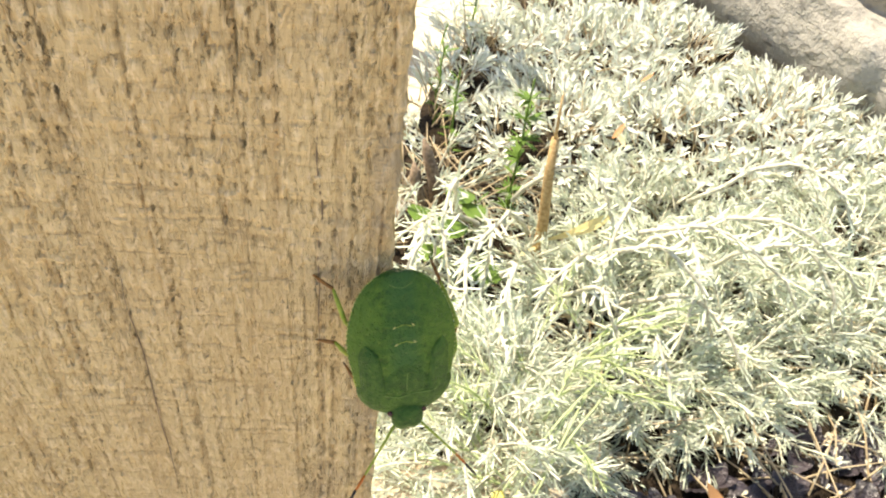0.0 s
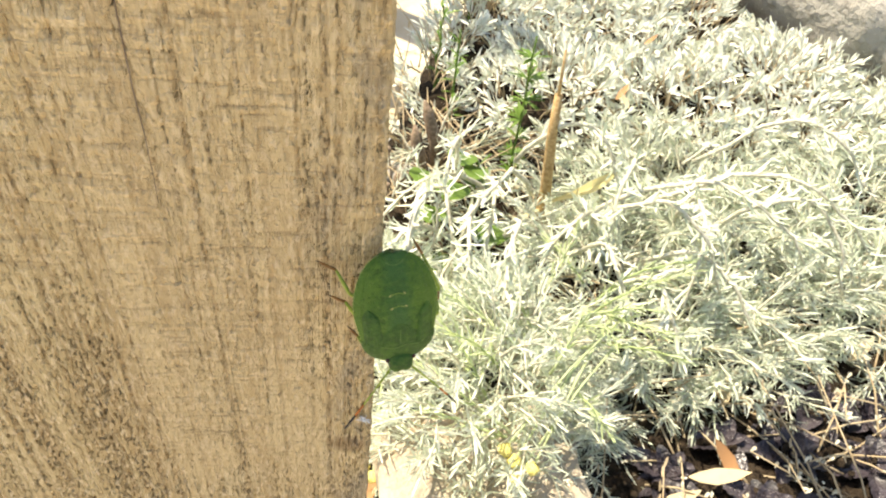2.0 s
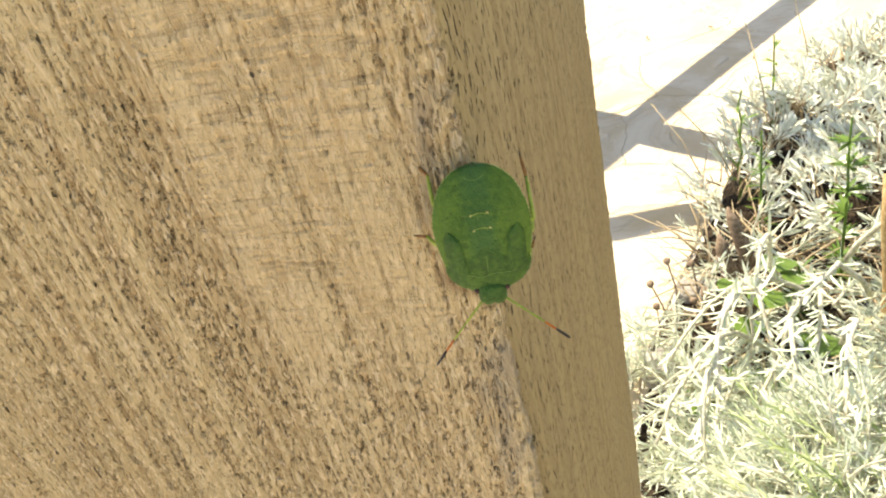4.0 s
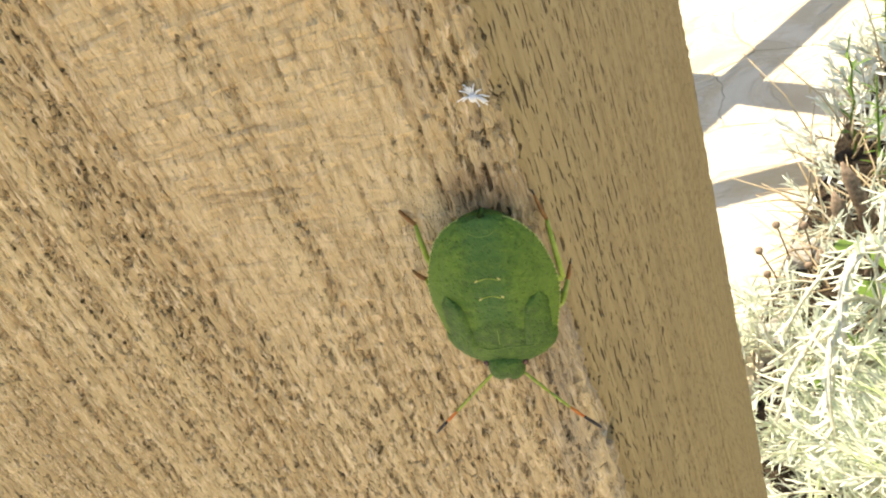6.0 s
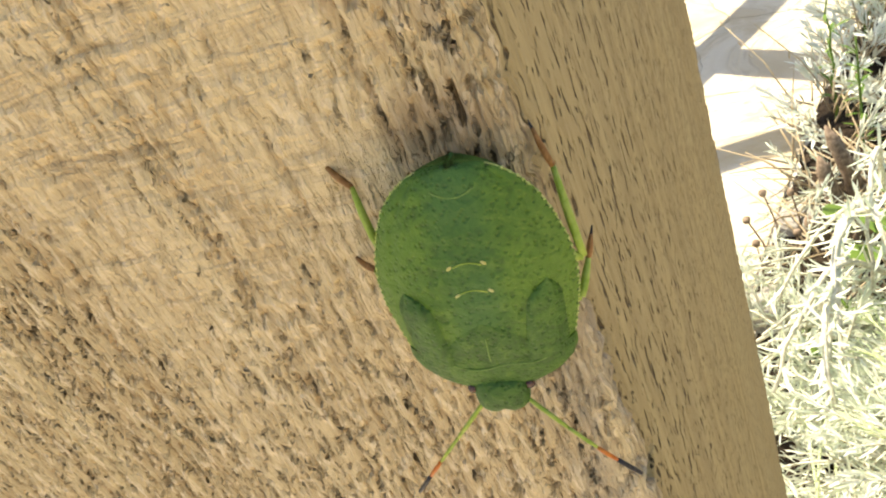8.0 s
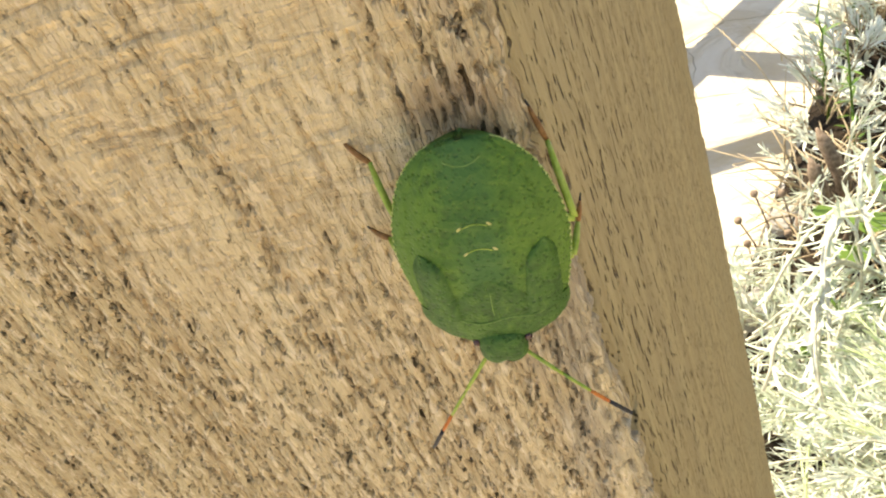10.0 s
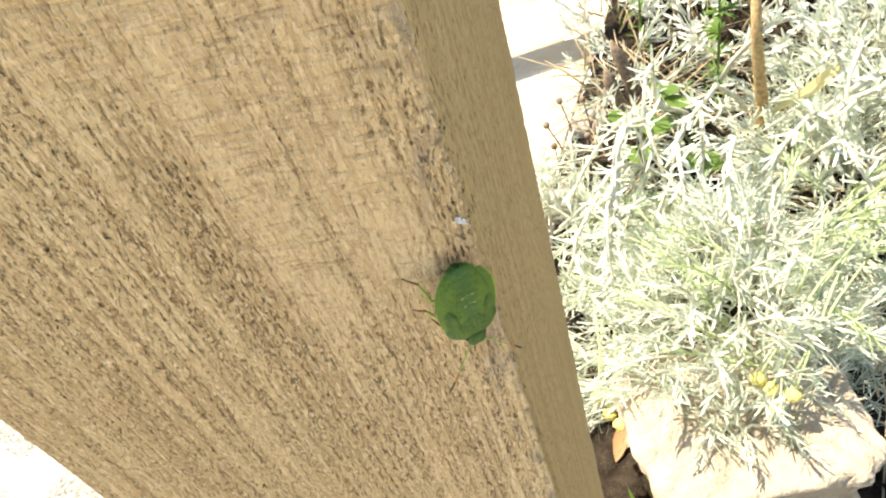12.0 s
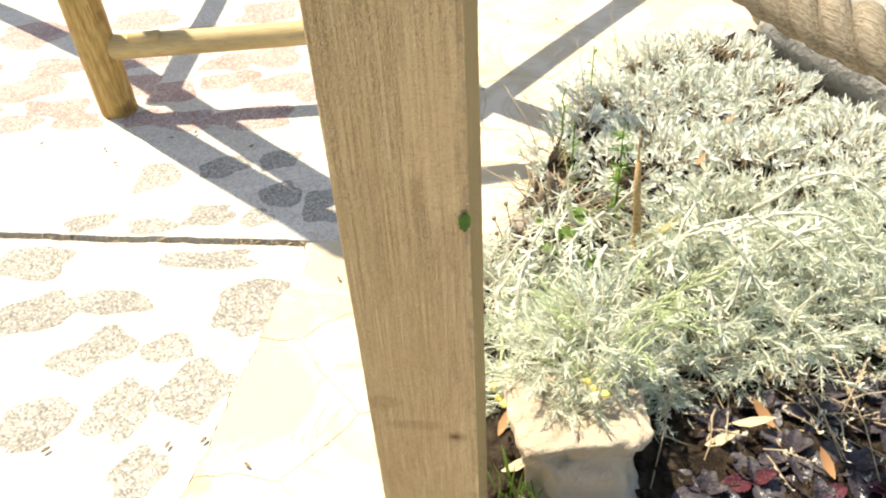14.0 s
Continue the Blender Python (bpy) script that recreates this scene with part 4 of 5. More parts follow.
# ---- stones of the bed ----
def build_stones():
    rng = random.Random(21)
    for name, at, size, turn, m, label, cat in (
        ("edging_stone", (0.090, 0.205, GZ - 0.012), (0.125, 0.14, 0.115), 0.1, LIME, "pale limestone edging block under trailing stems", "stone"),
        ("garden_rock", (0.685, 1.03, GZ - 0.02), (0.54, 0.27, 0.22), -1.08, GREYROCK, "weathered grey rock at the back of the bed", "rock"),
        ("garden_rock", (0.60, 1.27, GZ - 0.02), (0.18, 0.14, 0.15), 0.3, FLAG, "small pale rock beside the grey rock", "rock"),
        ("garden_stone", (-0.005, 0.485, GZ - 0.012), (0.036, 0.045, 0.036), 0.3, GREYROCK, "small grey stone at the edge of the bed", "stone"),
        ("garden_stone", (0.03, 0.60, GZ - 0.012), (0.04, 0.035, 0.032), 1.0, GREYROCK, "small grey stone by the dead stubs", "stone"),
    ):
        bm = lump(rng, size, 5 if size[0] > 0.1 else 3, 0.42 if m in (LIME, GREYROCK) else 0.34, 0.42 if m is GREYROCK else 0.5)
        if name == "garden_rock":
            # the foot is hollowed out under the overhanging upper part
            for p in bm.verts:
                t = max(0.0, min(1.0, p.co.z / (size[2] * 0.5)))
                k = 0.66 + 0.34 * t * t * (3 - 2 * t)
                p.co.x, p.co.y = p.co.x * k, p.co.y * k
        me = bpy.data.meshes.new(name)
        bm.to_mesh(me)
        bm.free()
        me.materials.append(m)
        me.polygons.foreach_set("use_smooth", [True] * len(me.polygons))
        ob = new(name, me)
        ob.location, ob.rotation_euler = at, (0, 0, turn)
        tagged(ob, label, cat)


build_stones()


# ---- plants ----
def shoots(rng, spots, length, lean, leafing, shape, leaf_len, leaf_wid, spread, stem_r, fold=0.0, bend=0.25, droop=0.5, bare=0.12):
    """Stems that rise from spots (x, y, z, heading) with leaves all along; gives stem pieces and leaf arrays."""
    stems, base, way, face = [], [], [], []
    ll, lw = [], []
    for x, y, z, head in spots:
        L = rng.uniform(*length)
        tilt = rng.uniform(*lean)
        d = Vector((math.cos(head) * math.sin(tilt), math.sin(head) * math.sin(tilt), math.cos(tilt)))
        p = Vector((x, y, z))
        n = 7
        pts = [p.copy()]
        for i in range(n):
            d = (d + Vector((math.cos(head) * 0.1, math.sin(head) * 0.1, -droop * 0.16)) + Vector([rng.uniform(-0.13, 0.13) for _ in range(3)])).normalized()
            p = p + d * (L / n)
            pts.append(p.copy())
        stems.append(tube(pts, [stem_r * (1 - 0.65 * i / n) for i in range(n + 1)], 4))
        count = int(leafing * L)
        for i in range(count):
            t = bare + (1 - bare) * (i + rng.random()) / count
            k = min(n - 1, int(t * n))
            q = pts[k] + (pts[k + 1] - pts[k]) * (t * n - k)
            e = (pts[k + 1] - pts[k]).normalized()
            s = e.orthogonal().normalized()
            u = e.cross(s)
            a = i * 2.4 + rng.uniform(-0.4, 0.4)
            out = s * math.cos(a) + u * math.sin(a)
            sp = spread * (1.15 - 0.6 * t)
            w = (e * math.cos(sp) + out * math.sin(sp)).normalized()
            base.append(q), way.append(w), face.append(e - out * 0.3)
            g = (0.6 + 0.6 * math.sin(math.pi * min(1, t * 0.8 + 0.1))) * rng.uniform(0.7, 1.2)
            ll.append(leaf_len * g), lw.append(leaf_wid * rng.uniform(0.8, 1.25))
    v, f = leaves(base, way, face, np.array(ll), np.array(lw), np.array([bend * rng.uniform(-0.4, 1.2) for _ in ll]), shape, fold)
    return stems, (v, f)


def plant(name, at, stems, foliage, leaf_m, stem_m, label, category, group):
    root = empty(name, at)
    o = np.array(at)
    v, f = join(stems)
    tagged(mesh("woody_base", [tuple(np.array(p) - o) for p in v], f, stem_m, root, label="felted pale stems"), kind="stuff")
    v, f = foliage
    tagged(mesh("foliage", v - o, f, leaf_m, root, smooth=False), kind="stuff")
    tagged(root, label, category, group)
    return root


HOLLOW = (0.112, 0.447)


def scatter(rng, centre, radius, count, crown, squash=1.0):
    """Shoot bases of a mound: more upright in the middle, leaning outwards at the rim."""
    spots = []
    for _ in range(count):
        r, a = math.sqrt(rng.random()), rng.uniform(0, 6.283)
        x, y = centre[0] + radius * r * math.cos(a), centre[1] + radius * r * math.sin(a) * squash
        # the bare hollow in front of the cut stalk
        if math.hypot(x - HOLLOW[0], y - HOLLOW[1]) < 0.052:
            continue
        z = GZ + 0.01 + crown * (1 - r * r) * rng.uniform(0.35, 1.0)
        spots.append((x, y, z, a + rng.uniform(-1.9, 1.9)))
    return spots


def build_plants():
    rng = random.Random(11)
    for c, r, n in (((0.10, 0.315), 0.105, 230), ((0.235, 0.405), 0.115, 250), ((0.385, 0.465), 0.125, 270), ((0.315, 0.545), 0.12, 240), ((0.54, 0.53), 0.12, 230), ((0.085, 0.245), 0.064, 100), ((0.11, 0.292), 0.055, 75), ((0.70, 0.60), 0.12, 200), ((-0.02, 0.40), 0.07, 130), ((0.040, 0.49), 0.050, 28), ((0.085, 0.605), 0.04, 16), ((0.150, 0.51), 0.03, 14), ((0.33, 0.36), 0.06, 70), ((0.47, 0.39), 0.07, 80), ((0.60, 0.43), 0.07, 80)):
        if c[1] < 0.33:
            # the nearest ones are finer, with short tangled shoots
            st, fo = shoots(rng, scatter(rng, c, r, int(n * 1.5), 0.065), (0.022, 0.06), (0.15, 1.7), 500, NEEDLE_SHAPE, 0.0115, 0.00125, 1.25, 0.0011, 0.0, 0.9, 0.6, 0.2)
        else:
            st, fo = shoots(rng, scatter(rng, c, r, int(n * 0.95), 0.055), (0.035, 0.085), (0.15, 1.5), 430, NEEDLE_SHAPE, 0.0130, 0.0015, 1.2, 0.0015, 0.0, 0.8, 0.5, 0.22)
        if c[1] < 0.3:
            st = [([(p[0], p[1], p[2] + 0.07) for p in v], f) for v, f in st]
            fo = (fo[0] + np.array((0, 0, 0.07)), fo[1])
        plant("curry_plant", (c[0], c[1], GZ + 0.005), st, fo, NEEDLE, STEM, "silver-green shrublet with fine needle leaves in sun", "shrub", "silver needle-leaved shrublets in the bed")
    for c, r, n in (((0.225, 0.72), 0.10, 160), ((0.37, 0.70), 0.12, 190), ((0.31, 0.87), 0.13, 210), ((0.50, 0.73), 0.12, 180), ((0.42, 0.91), 0.115, 180), ((0.38, 1.06), 0.12, 170), ((0.55, 0.78), 0.105, 150), ((0.20, 0.90), 0.085, 100), ((0.70, 0.68), 0.10, 150), ((0.27, 1.03), 0.08, 110), ((0.105, 0.80), 0.04, 34), ((0.15, 0.93), 0.045, 40), ((0.075, 0.72), 0.03, 20)):
        st, fo = shoots(rng, scatter(rng, c, r, int(n * 0.85), 0.05), (0.03, 0.062), (0.05, 0.65), 215, LANCE, 0.0175, 0.0033, 0.8, 0.0013, 0.12, 0.2, 0.1, 0.4)
        plant("silver_shrub", (c[0], c[1], GZ + 0.005), st, fo, SILVER, DRY, "cushion of small felted silver leaves in full sun", "shrub", "silver felted cushions in the bed")
    for c, r, n in (((0.115, 0.245), 0.05, 10), ((0.17, 0.33), 0.05, 8)):
        st, fo = shoots(rng, scatter(rng, c, r, n, 0.05), (0.05, 0.10), (0.2, 1.1), 380, NEEDLE_SHAPE, 0.013, 0.0014, 1.0, 0.0012, 0.0, 0.4, 0.3)
        st = [([(p[0], p[1], p[2] + 0.075) for p in v], f) for v, f in st]
        plant("curry_plant", (c[0], c[1], GZ + 0.005), st, (fo[0] + np.array((0, 0, 0.075)), fo[1]), FRESH, FRESH, "shrublet with fine yellow-green young needle leaves", "shrub", "silver needle-leaved shrublets in the bed")
    # long bare arching stems above the shrublets
    for a, b, h in (((0.06, 0.50), (0.03, 0.34), 0.10), ((0.16, 0.50), (0.06, 0.36), 0.12), ((0.20, 0.47), (0.40, 0.40), 0.12), ((0.10, 0.47), (0.07, 0.30), 0.11), ((0.22, 0.46), (0.14, 0.37), 0.10), ((0.28, 0.50), (0.47, 0.42), 0.11), ((0.12, 0.52), (0.0, 0.43), 0.08), ((0.24, 0.42), (0.33, 0.33), 0.09), ((0.13, 0.44), (0.10, 0.29), 0.12), ((0.18, 0.42), (0.21, 0.30), 0.11), ((0.08, 0.44), (-0.01, 0.33), 0.10), ((0.30, 0.48), (0.27, 0.35), 0.11), ((0.34, 0.56), (0.50, 0.50), 0.12), ((0.15, 0.54), (0.24, 0.46), 0.13), ((0.075, 0.50), (0.015, 0.30), 0.125), ((0.05, 0.47), (0.075, 0.37), 0.12), ((0.09, 0.52), (0.06, 0.41), 0.13), ((0.12, 0.50), (0.10, 0.38), 0.10), ((0.19, 0.44), (0.30, 0.36), 0.13), ((0.26, 0.52), (0.20, 0.39), 0.12), ((0.33, 0.46), (0.42, 0.37), 0.12), ((0.03, 0.40), (0.02, 0.28), 0.11), ((0.21, 0.38), (0.25, 0.29), 0.10)):
        pts = []
        for i in range(15):
            t = i / 14
            p = Vector((a[0] + (b[0] - a[0]) * t, a[1] + (b[1] - a[1]) * t, GZ + 0.03 + h * math.sin(math.pi * (0.12 + 0.72 * t))))
            pts.append(p + Vector((noise.noise(p * 30), noise.noise(p * 30 + Vector((5, 0, 0))), noise.noise(p * 25))) * 0.006)
        root = empty("arching_stem", pts[0])
        v, f = tube([p - pts[0] for p in pts], [0.0026 - 0.0014 * i / 14 for i in range(15)], 7)
        mesh("stem", v, f, STEM, root)
        bs, wy, fc = [], [], []
        for i in range(34):
            t = rng.uniform(0.15, 1.0) * 14
            k = min(13, int(t))
            q = pts[k] + (pts[k + 1] - pts[k]) * (t - k) - pts[0]
            e = (pts[k + 1] - pts[k]).normalized()
            out = Vector([rng.uniform(-1, 1) for _ in range(3)])
            bs.append(q), wy.append(e * 0.7 + out), fc.append(Vector((0, 0, 1)) + out * 0.2)
        v, f = leaves(bs, wy, fc, np.array([rng.uniform(0.012, 0.024) for _ in bs]), np.full(34, 0.0024), np.full(34, 0.2), NEEDLE_SHAPE)
        mesh("foliage", v, f, NEEDLE, root, smooth=False)
        tagged(root, "arching white woody stem with a few silver leaves", "stem", "arching white stems over the shrublets")
    # yellow button flowers
    heads = [((0.100, 0.192, -0.356), (0.045, 0.06)), ((0.112, 0.188, -0.358), (0.04, 0.065)), ((0.094, 0.198, -0.352), (0.05, 0.055)), ((0.101, 0.184, -0.362), (0.052, 0.062)), ((0.006, 0.215, -0.405), (0.0, 0.05)), ((0.000, 0.225, -0.398), (0.01, 0.05)), ((0.012, 0.205, -0.402), (0.004, 0.05))]
    for at, lean in heads:
        fl = empty("button_flower", at)
        bm = bmesh.new()
        bmesh.ops.create_icosphere(bm, subdivisions=3, radius=0.0044)
        for p in bm.verts:
            p.co *= 1 + 0.45 * noise.noise(p.co * 700 + Vector(at) * 90)
            p.co.z *= 0.75
        part("flower_head", bm, YELLOW, fl)
        v, f = tube([(0, 0, 0), (lean[0], lean[1], 0.012), (lean[0] * 2.2, lean[1] * 2.2, -0.01)], [0.0009, 0.0009, 0.0009], 5)
        mesh("flower_stalk", v, f, FRESH, fl)
        tagged(fl, "small yellow button flower on a thin green stalk", "flower", "yellow button flowers")
    # cut stalk with a yellow blade at its foot
    st = empty("cut_stalk", (0.182, 0.515, GZ + 0.01))
    v, f = tube([(0, 0, 0), (-0.001, 0.0, 0.03), (-0.003, 0.0, 0.06), (-0.009, 0.004, 0.12), (-0.012, 0.004, 0.165)], [0.0085, 0.0066, 0.0056, 0.0048, 0.0038], 12)
    mesh("stalk", v, f, STALK, st)
    v, f = tube([(-0.012, 0.004, 0.163), (-0.015, 0.006, 0.21)], [0.0018, 0.0008], 6)
    mesh("stalk_tip", v, f, STALK, st)
    bs = [(0.004, -0.004, 0.045), (0.0, 0.0, 0.03)]
    v, f = leaves(bs, [(0.75, -0.25, 0.55), (-0.5, -0.5, 0.5)], [(-0.4, -0.5, 0.75), (0.3, 0.3, 0.9)], np.array([0.085, 0.04]), np.array([0.012, 0.005]), np.array([0.5, -0.3]), SPOON, 0.15)
    mesh("dry_blade", v, f, BLADE, st, smooth=False, label="curled pale yellow blade")
    tagged(st, "tan cut stalk with a curled yellow blade", "stalk")
    # old woody stubs
    for at, tip in (((0.060, 0.575, GZ), (-0.010, 0.01, 0.085)), ((0.082, 0.60, GZ), (-0.022, 0.01, 0.098)), ((0.045, 0.55, GZ), (-0.012, 0.0, 0.05)), ((0.070, 0.555, GZ), (0.006, -0.02, 0.045))):
        root = empty("dead_stub", at)
        v, f = tube([(0, 0, 0), (tip[0] * 0.4 + 0.002, tip[1] * 0.4, tip[2] * 0.5), (tip[0] * 0.8, tip[1] * 0.8, tip[2] * 0.85), tip], [0.0075, 0.0075, 0.0062, 0.0016], 7)
        mesh("stub", v, f, DEAD, root)
        tagged(root, "splintered brown stub of a dead stem", "stub", "dead woody stubs by the bed's edge")
    # spent seed heads on thin stalks
    for x, y, h in ((0.0, 0.545, 0.06), (0.012, 0.56, 0.075), (0.03, 0.575, 0.06), (-0.008, 0.53, 0.045), (0.045, 0.59, 0.07), (0.02, 0.53, 0.05)):
        root = empty("seed_stalk", (x, y, GZ))
        lean = rng.uniform(-0.02, 0.02)
        v, f = tube([(0, 0, 0), (lean * 0.3, 0.002, h * 0.5), (lean, 0.0, h)], [0.0011, 0.0009, 0.0008], 5)
        mesh("stalk", v, f, DEAD, root)
        bm = bmesh.new()
        bmesh.ops.create_icosphere(bm, subdivisions=2, radius=0.0036)
        for p in bm.verts:
            p.co = p.co * (1 + 0.25 * noise.noise(p.co * 500)) + Vector((lean, 0, h))
        part("seed_head", bm, DEAD, root)
        tagged(root, "thin dead stalk with a round brown seed head", "stalk", "spent seed heads by the bed's edge")
    # green leafy weeds
    for at, h, n in (((0.158, 0.592, GZ), 0.19, 90), ((0.115, 0.55, GZ), 0.07, 20), ((0.10, 0.70, GZ), 0.13, 24), ((0.085, 0.76, GZ), 0.15, 20), ((0.14, 0.93, GZ), 0.14, 26), ((0.045, 0.43, GZ), 0.06, 14)):
        root = empty("green_weed", at)
        pts = [(0.006 * noise.noise(Vector((i, at[0] * 50, 0))), 0.006 * noise.noise(Vector((i, at[1] * 50, 7))), h * i / 8) for i in range(9)]
        v, f = tube(pts, [0.0017 - 0.0001 * i for i in range(9)], 5)
        mesh("stem", v, f, GREEN, root)
        bs, wy, fc = [], [], []
        for i in range(n):
            k = rng.randrange(1, 8)
            a = i * 2.4
            bs.append(pts[k]), wy.append((math.cos(a), math.sin(a), rng.uniform(0.1, 0.9))), fc.append((-math.cos(a) * 0.5, -math.sin(a) * 0.5, 1))
        v, f = leaves(bs, wy, fc, np.array([rng.uniform(0.012, 0.022) for _ in bs]), np.array([rng.uniform(0.002, 0.0045) for _ in bs]), np.full(n, -0.25), LANCE, 0.1)
        mesh("foliage", v, f, GREEN, root)
        tagged(root, "upright weed with small fresh green leaves", "weed", "green weeds in the bed")
    # round grey-green leaves low down by the post
    for at, s in (((0.035, 0.445, GZ + 0.02), 0.034), ((0.092, 0.525, GZ + 0.062), 0.034), ((0.128, 0.485, GZ + 0.045), 0.036), ((0.105, 0.575, GZ + 0.06), 0.030), ((0.072, 0.500, GZ + 0.05), 0.026), ((0.062, 0.55, GZ + 0.055), 0.024), ((0.118, 0.555, GZ + 0.058), 0.026), ((0.085, 0.455, GZ + 0.03), 0.032)):
        v, f = leaves([(0, 0, 0)], [(-0.3, -0.8, 0.45)], [(0, -0.2, 1)], np.array([s * 1.35]), np.array([s * 1.1]), np.array([-0.2]), ((0, 0.2), (0.2, 0.8), (0.5, 1.0), (0.8, 0.75), (1, 0)), 0.08)
        lf = mesh("round_leaf", v, f, GREEN)
        lf.location = at
        tagged(lf, "broad rounded green leaf low in the bed", "leaf", "rounded green leaves")
    # dry stems and grass at the rim and over the soil
    for k in range(260):
        x, y = (rng.uniform(0.03, 0.19), rng.uniform(0.44, 0.72)) if k < 120 else (rng.uniform(0.17, 0.60), rng.uniform(0.20, 0.40))
        root = empty("dry_stem", (x, y, GZ + 0.012))
        a, L = rng.uniform(0, 6.28), rng.uniform(0.04, 0.105)
        e = rng.uniform(0.15, 0.9)
        v, f = tube([(0, 0, 0), (math.cos(a) * L * 0.5, math.sin(a) * L * 0.5, L * e * 0.5), (math.cos(a) * L, math.sin(a) * L, L * e * 0.7)], [0.0011, 0.0009, 0.0005], 5)
        mesh("stem", v, f, DRY, root)
        if k >= 120:
            bs = [(math.cos(a) * L * t, math.sin(a) * L * t, L * e * 0.7 * t) for t in (0.5, 0.65, 0.8, 0.9, 1.0)]
            v, f = leaves(bs, [(rng.uniform(-1, 1), rng.uniform(-1, 1), 0.5) for _ in bs], [(0.1, 0, 1)] * 5, np.full(5, 0.006), np.full(5, 0.003), np.full(5, 0.1), SPOON, 0.2)
            mesh("husk", v, f, STEM, root, smooth=False)
        tagged(root, "thin dry straw-coloured stem", "stem", "dry straw stems in the bed")
    for at, d in (((0.165, 0.155, GZ + 0.01), (0.028, 0.115, 0.05)), ((0.215, 0.17, GZ + 0.01), (0.02, 0.06, 0.03)), ((0.37, 0.16, GZ + 0.01), (-0.05, 0.14, 0.06)), ((0.395, 0.15, GZ + 0.01), (-0.03, 0.13, 0.07)), ((0.05, 0.80, GZ + 0.01), (-0.06, 0.06, 0.09)), ((0.09, 0.78, GZ + 0.01), (-0.07, 0.0, 0.12)), ((0.13, 0.86, GZ + 0.01), (-0.02, 0.08, 0.14)), ((0.20, 1.0, GZ + 0.01), (-0.03, 0.02, 0.16))):
        root = empty("long_straw", at)
        d = Vector(d)
        v, f = tube([(0, 0, 0), tuple(d * 0.5 + Vector((0.004, 0, 0.006))), tuple(d)], [0.0009, 0.0008, 0.0005], 6)
        mesh("stem", v, f, DRY, root)
        bs = [tuple(d * t) for t in (0.6, 0.75, 0.9, 1.0)]
        v, f = leaves(bs, [tuple(d.normalized() + Vector((rng.uniform(-0.5, 0.5), rng.uniform(-0.5, 0.5), 0.2))) for _ in bs], [(0, 0, 1)] * 4, np.full(4, 0.009), np.full(4, 0.002), np.full(4, 0.1), NEEDLE_SHAPE)
        mesh("seed_head", v, f, DRY, root, smooth=False)
        tagged(root, "long leaning straw with small seed husks", "straw", "long straws in the bed")
    # grass tuft by the post
    for at, n in (((0.02, 0.135, GZ), 26), ((0.045, 0.12, GZ), 16)):
        bs = [(rng.uniform(-0.012, 0.012), rng.uniform(-0.012, 0.012), 0) for _ in range(n)]
        v, f = leaves(bs, [(rng.uniform(-0.4, 0.4), rng.uniform(-0.4, 0.4), 1) for _ in bs], [(rng.uniform(-1, 1), rng.uniform(-1, 1), 0.1) for _ in bs], np.array([rng.uniform(0.03, 0.07) for _ in bs]), np.full(n, 0.0026), np.array([rng.uniform(-0.4, 0.4) for _ in bs]), NEEDLE_SHAPE)
        tf = mesh("grass_tuft", v, f, GREEN, smooth=False)
        tf.location = at
        tagged(tf, "small tuft of fresh green grass", "grass", "grass tufts by the post")
    # dark-leaved rosettes
    spots = [(0.245, 0.235, 0.9, 0), (0.27, 0.165, 0.9, 1), (0.315, 0.205, 1.0, 0), (0.375, 0.19, 0.95, 0), (0.355, 0.255, 0.9, 0), (0.425, 0.24, 1.0, 0), (0.41, 0.16, 0.95, 1), (0.22, 0.15, 0.85, 0), (0.33, 0.145, 0.9, 1), (0.30, 0.265, 0.8, 0), (0.47, 0.20, 1.0, 1), (0.48, 0.30, 1.0, 0), (0.28, 0.10, 1.0, 0), (0.36, 0.09, 1.0, 0), (0.44, 0.10, 1.0, 0), (0.54, 0.26, 1.0, 0), (0.56, 0.36, 0.9, 0), (0.20, 0.10, 0.8, 0), (0.395, 0.30, 0.9, 0), (0.445, 0.29, 0.8, 0), (0.51, 0.15, 1.0, 0)]
    for x, y, s, red in spots:
        root = empty("bugleweed", (x, y, GZ + 0.014))
        count = rng.randint(7, 9)
        for i in range(count):
            inner = i % 3 == 0
            a = 2.4 * i + rng.uniform(-0.3, 0.3)
            L = s * (rng.uniform(0.022, 0.030) if inner else rng.uniform(0.032, 0.043))
            e = rng.uniform(0.7, 1.1) if inner else rng.uniform(0.15, 0.55)
            bm = bmesh.new()
            rows = []
            for step in range(19):
                # narrow stalk, then an oval blade puckered between its side veins
                t = step / 18
                blade = max(0.0, (t - 0.16) / 0.84)
                w = 0.10 + 0.50 * math.sin(math.pi * min(1.0, blade ** 0.85 * 0.97)) ** 0.7
                row = []
                for j in range(9):
                    u = (j / 4 - 1)
                    crink = 0.032 * math.sin(t * 42 - abs(u) * 4) * min(1, 2 * abs(u)) * min(1, 3 * blade) - 0.03 * (j == 4) + 0.04 * noise.noise(Vector((t * 4, u * 2, i + x * 90)))
                    row.append(bm.verts.new((t * L, u * w * L * 0.5, L * (0.12 * abs(u) ** 1.5 * w * 2 + crink - 0.28 * t * t))))
                rows.append(row)
            for r0, r1 in zip(rows, rows[1:]):
                for j in range(8):
                    bm.faces.new((r0[j], r0[j + 1], r1[j + 1], r1[j]))
            bmesh.ops.rotate(bm, verts=bm.verts, matrix=Euler((rng.uniform(-0.2, 0.2), -e, a)).to_matrix())
            part("leaf", bm, CRIMSON if red and i % 4 == 0 else PURPLE, root)
        tagged(root, "low rosette of glossy crinkled dark purple leaves", "plant", "dark purple rosettes on the soil")
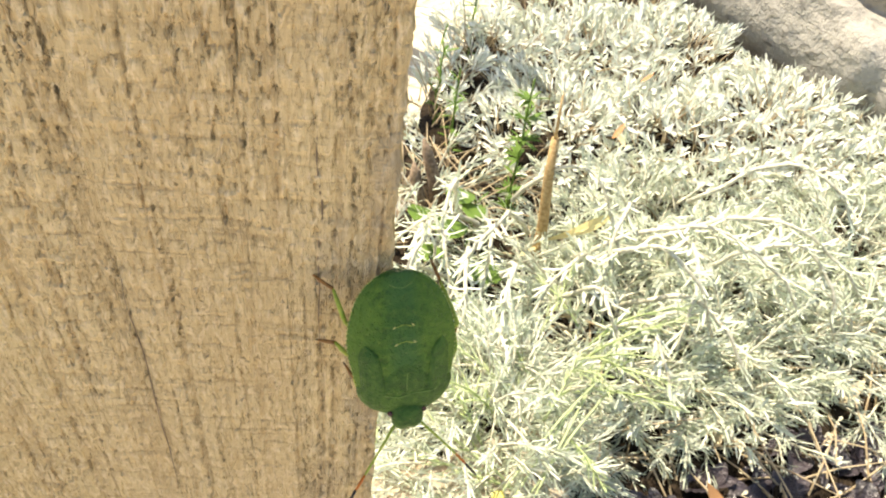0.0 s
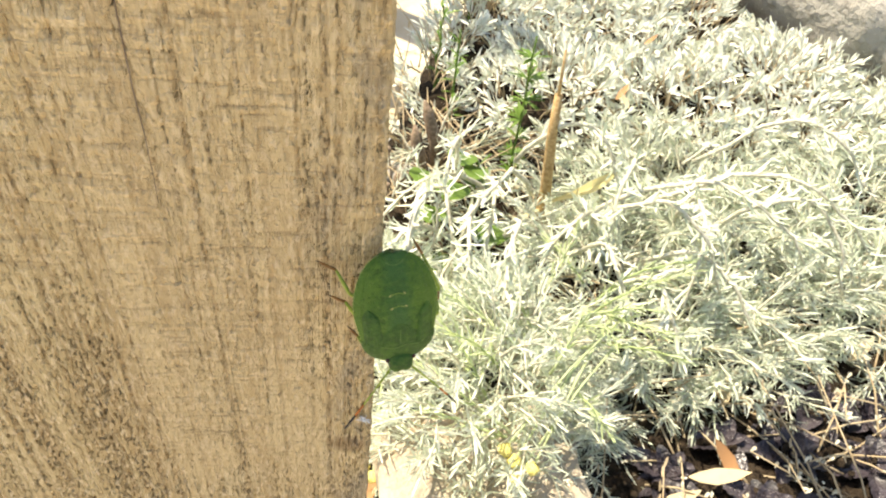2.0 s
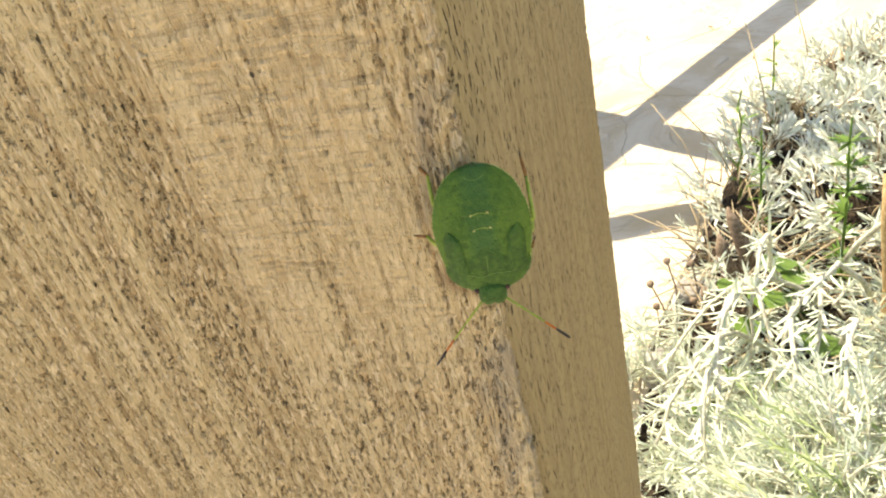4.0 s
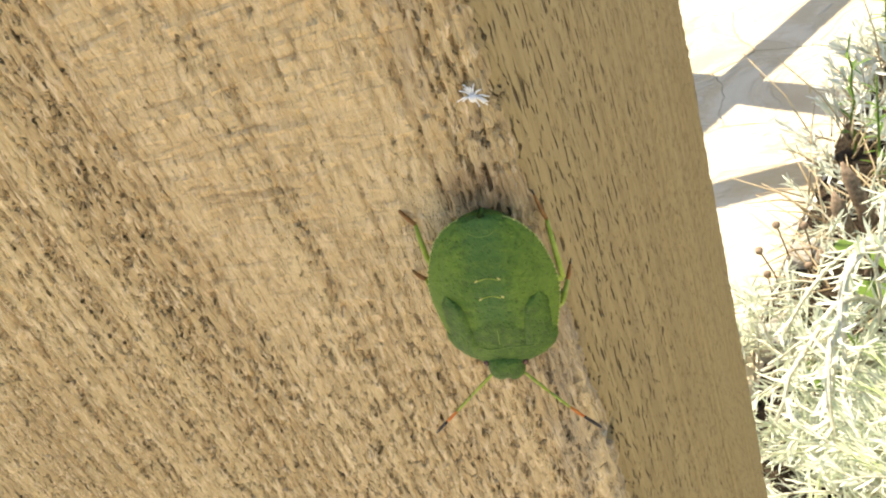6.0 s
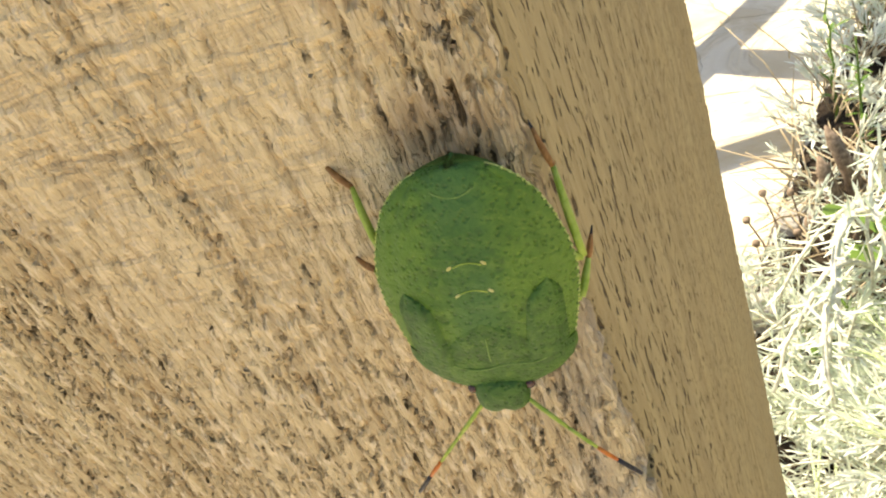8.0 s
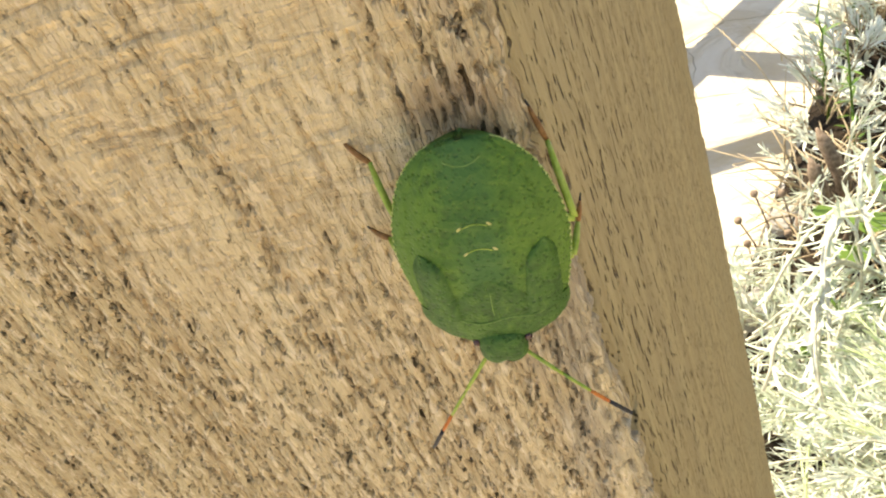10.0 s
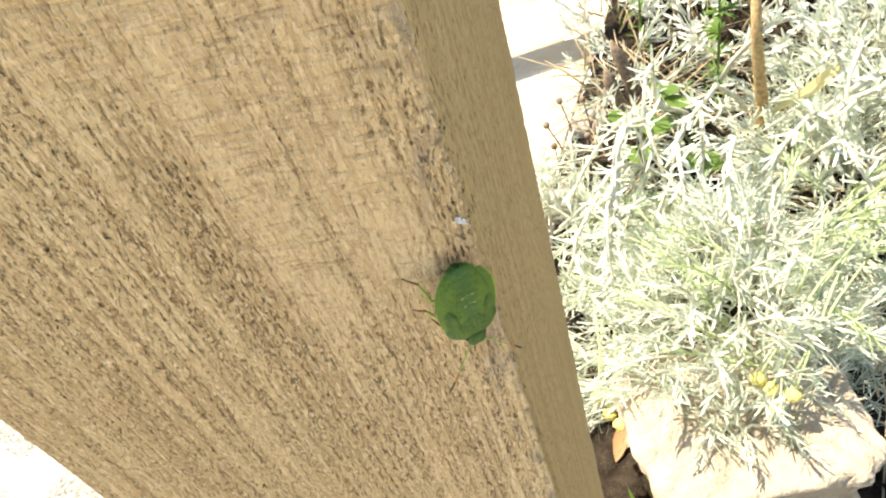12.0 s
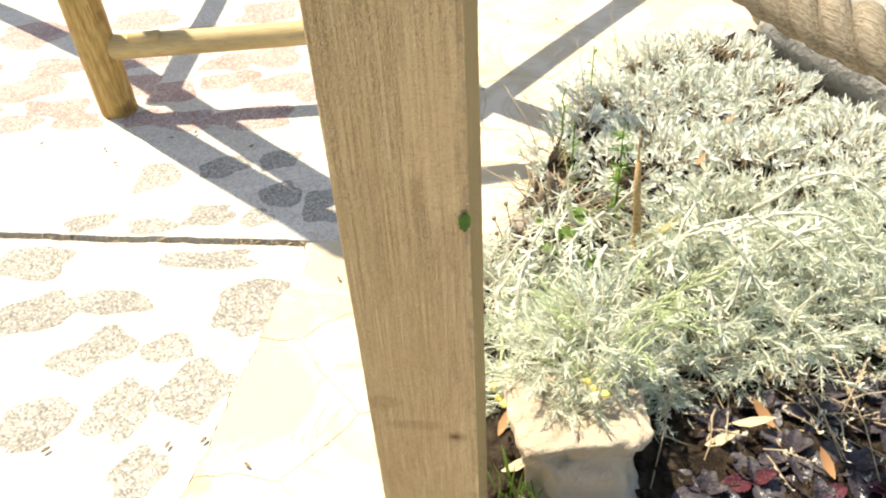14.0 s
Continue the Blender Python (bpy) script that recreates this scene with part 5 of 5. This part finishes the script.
    # fallen leaves
    for x, y, z, s, a, rust in ((0.255, 0.225, 0.035, 0.048, -0.3, 0), (0.225, 0.205, 0.02, 0.042, 0.1, 0), (0.30, 0.225, 0.03, 0.04, 2.2, 1), (0.01, 0.165, 0.012, 0.045, 0.1, 0), (0.005, 0.21, 0.012, 0.035, 1.1, 1), (0.345, 0.165, 0.03, 0.035, 1.9, 1), (0.272, 0.642, 0.09, 0.025, 0.7, 1), (0.285, 0.63, 0.088, 0.02, 2.0, 0), (0.34, 0.78, 0.08, 0.022, 0.3, 1), (0.12, 0.295, 0.10, 0.022, 0.4, 0), (0.44, 0.34, 0.03, 0.035, 0.5, 0), (0.05, 0.115, 0.012, 0.03, 2.5, 0), (0.31, 0.295, 0.025, 0.03, 1.2, 0), (0.45, 0.18, 0.03, 0.04, 0.8, 1)):
        v, f = leaves([(0, 0, 0)], [(1, 0, 0.05)], [(0, 0.25, 1)], np.array([s * 0.85]), np.array([s * 0.34]), np.array([0.55]), ((0, 0.08), (0.18, 0.6), (0.45, 1.0), (0.75, 0.7), (1, 0)), 0.22)
        lf = mesh("fallen_leaf", v, f, RUST if rust else FALLEN)
        lf.location, lf.rotation_euler = (x, y, GZ + z), (0.1, 0, a)
        tagged(lf, "curled rust-brown fallen leaf" if rust else "curled tan fallen leaf", "leaf", "fallen leaves on the bed")
    # crumbs on the paving
    for x, y in ((-0.73, 0.80), (-0.86, 0.815), (-0.58, 0.86), (-0.69, 0.755), (-0.62, 0.84), (-0.46, 0.815), (-0.33, 0.19), (-0.37, 0.18), (-0.51, 0.165), (-0.27, 0.16), (0.09, 1.36), (-0.02, 1.35), (-0.33, 0.88), (-0.23, 0.47), (-0.2, 0.56)):
        bm = bmesh.new()
        bmesh.ops.create_icosphere(bm, subdivisions=1, radius=0.0045)
        a = rng.uniform(0, 3)
        for p in bm.verts:
            u, w = p.co.x * rng.uniform(0.9, 1.5), p.co.y * 0.5
            p.co = Vector((u * math.cos(a) - w * math.sin(a), u * math.sin(a) + w * math.cos(a), p.co.z * 0.4))
        me = bpy.data.meshes.new("bark_crumb")
        bm.to_mesh(me)
        bm.free()
        me.materials.append(DEAD)
        c = new("bark_crumb", me)
        c.location = (x, y, GZ + 0.0055)
        tagged(c, "small dark crumb of bark on the paving", "debris", "dark crumbs on the paving")


build_plants()


# ---- what moves ----
def motions():
    rows = [(0, 0.9, 64.0, 12, 32, 0, 3.0), (0.5, 1.0, 55.0, 12, 30, 0, 3.0), (1, 1.3, 46.7, 12, 30, 0, 3.0), (1.5, 1.6, 39.5, 14, 28, 0, 3.0), (2, 1.3, 32.0, 14, 27, 0, 3.0), (2.5, 1.4, 25.0, 13, 25, 0, 2.8), (3, 1.0, 19.0, 13, 20, 1, 2.4), (3.5, 0.9, 13.8, 12, 16, 1, 2.2), (4, 0.6, 10.8, 12, 13, 2, 2.0), (4.5, -0.4, 6.6, 11, 10, 5, 1.9), (5.1, -1.8, 2.4, 9, 6, 7, 1.75), (5.8, -2.8, 0.0, 7, 4, 8, 1.75), (9.2, -2.8, 0.0, 7, 4, 8, 1.75), (11.0, -2.8, 0.0, 18, 6, 8, 1.7), (11.5, -2.75, 0.0, 24, 7, 8, 1.7), (12.0, -2.6, 0.0, 30, 9, 6, 1.65), (14, -2.5, 0.0, 30, 9, 6, 1.65)]
    walk(BUG, [(t, pose(x / 1000, -off / 1000, z / 1000, -tilt, lean, turn)) for t, x, z, turn, tilt, lean, off in rows])
    # three legs step while the other three hold
    for (name, s), leg in BUG_PARTS.items():
        at = leg.location.copy()
        steps = []
        for i in range(29):
            t = i * 0.2
            if name == "antenna":
                steps.append((t, pose(*at, 0, 5 * math.sin(t * 4 + s), 0)))
            else:
                phase = 0 if (name == "middle") == (s > 0) else math.pi
                calm = max(0.0, min(1.0, (5.5 - t) / 0.8))
                steps.append((t, pose(*at, 7 * calm * math.cos(t * 7.5 + phase), s * 11 * calm * math.sin(t * 7.5 + phase), 0)))
        if name == "antenna":
            steps += [(6.5, pose(*at, 0, 6 if s < 0 else 3, 0)), (7.5, pose(*at, 0, 2, 0)), (9.0, pose(*at, 0, -4 if s < 0 else -3, 0)), (14, pose(*at))]
        else:
            steps += [(6.2, pose(*at)), (14, pose(*at))]
        walk(leg, steps)


motions()
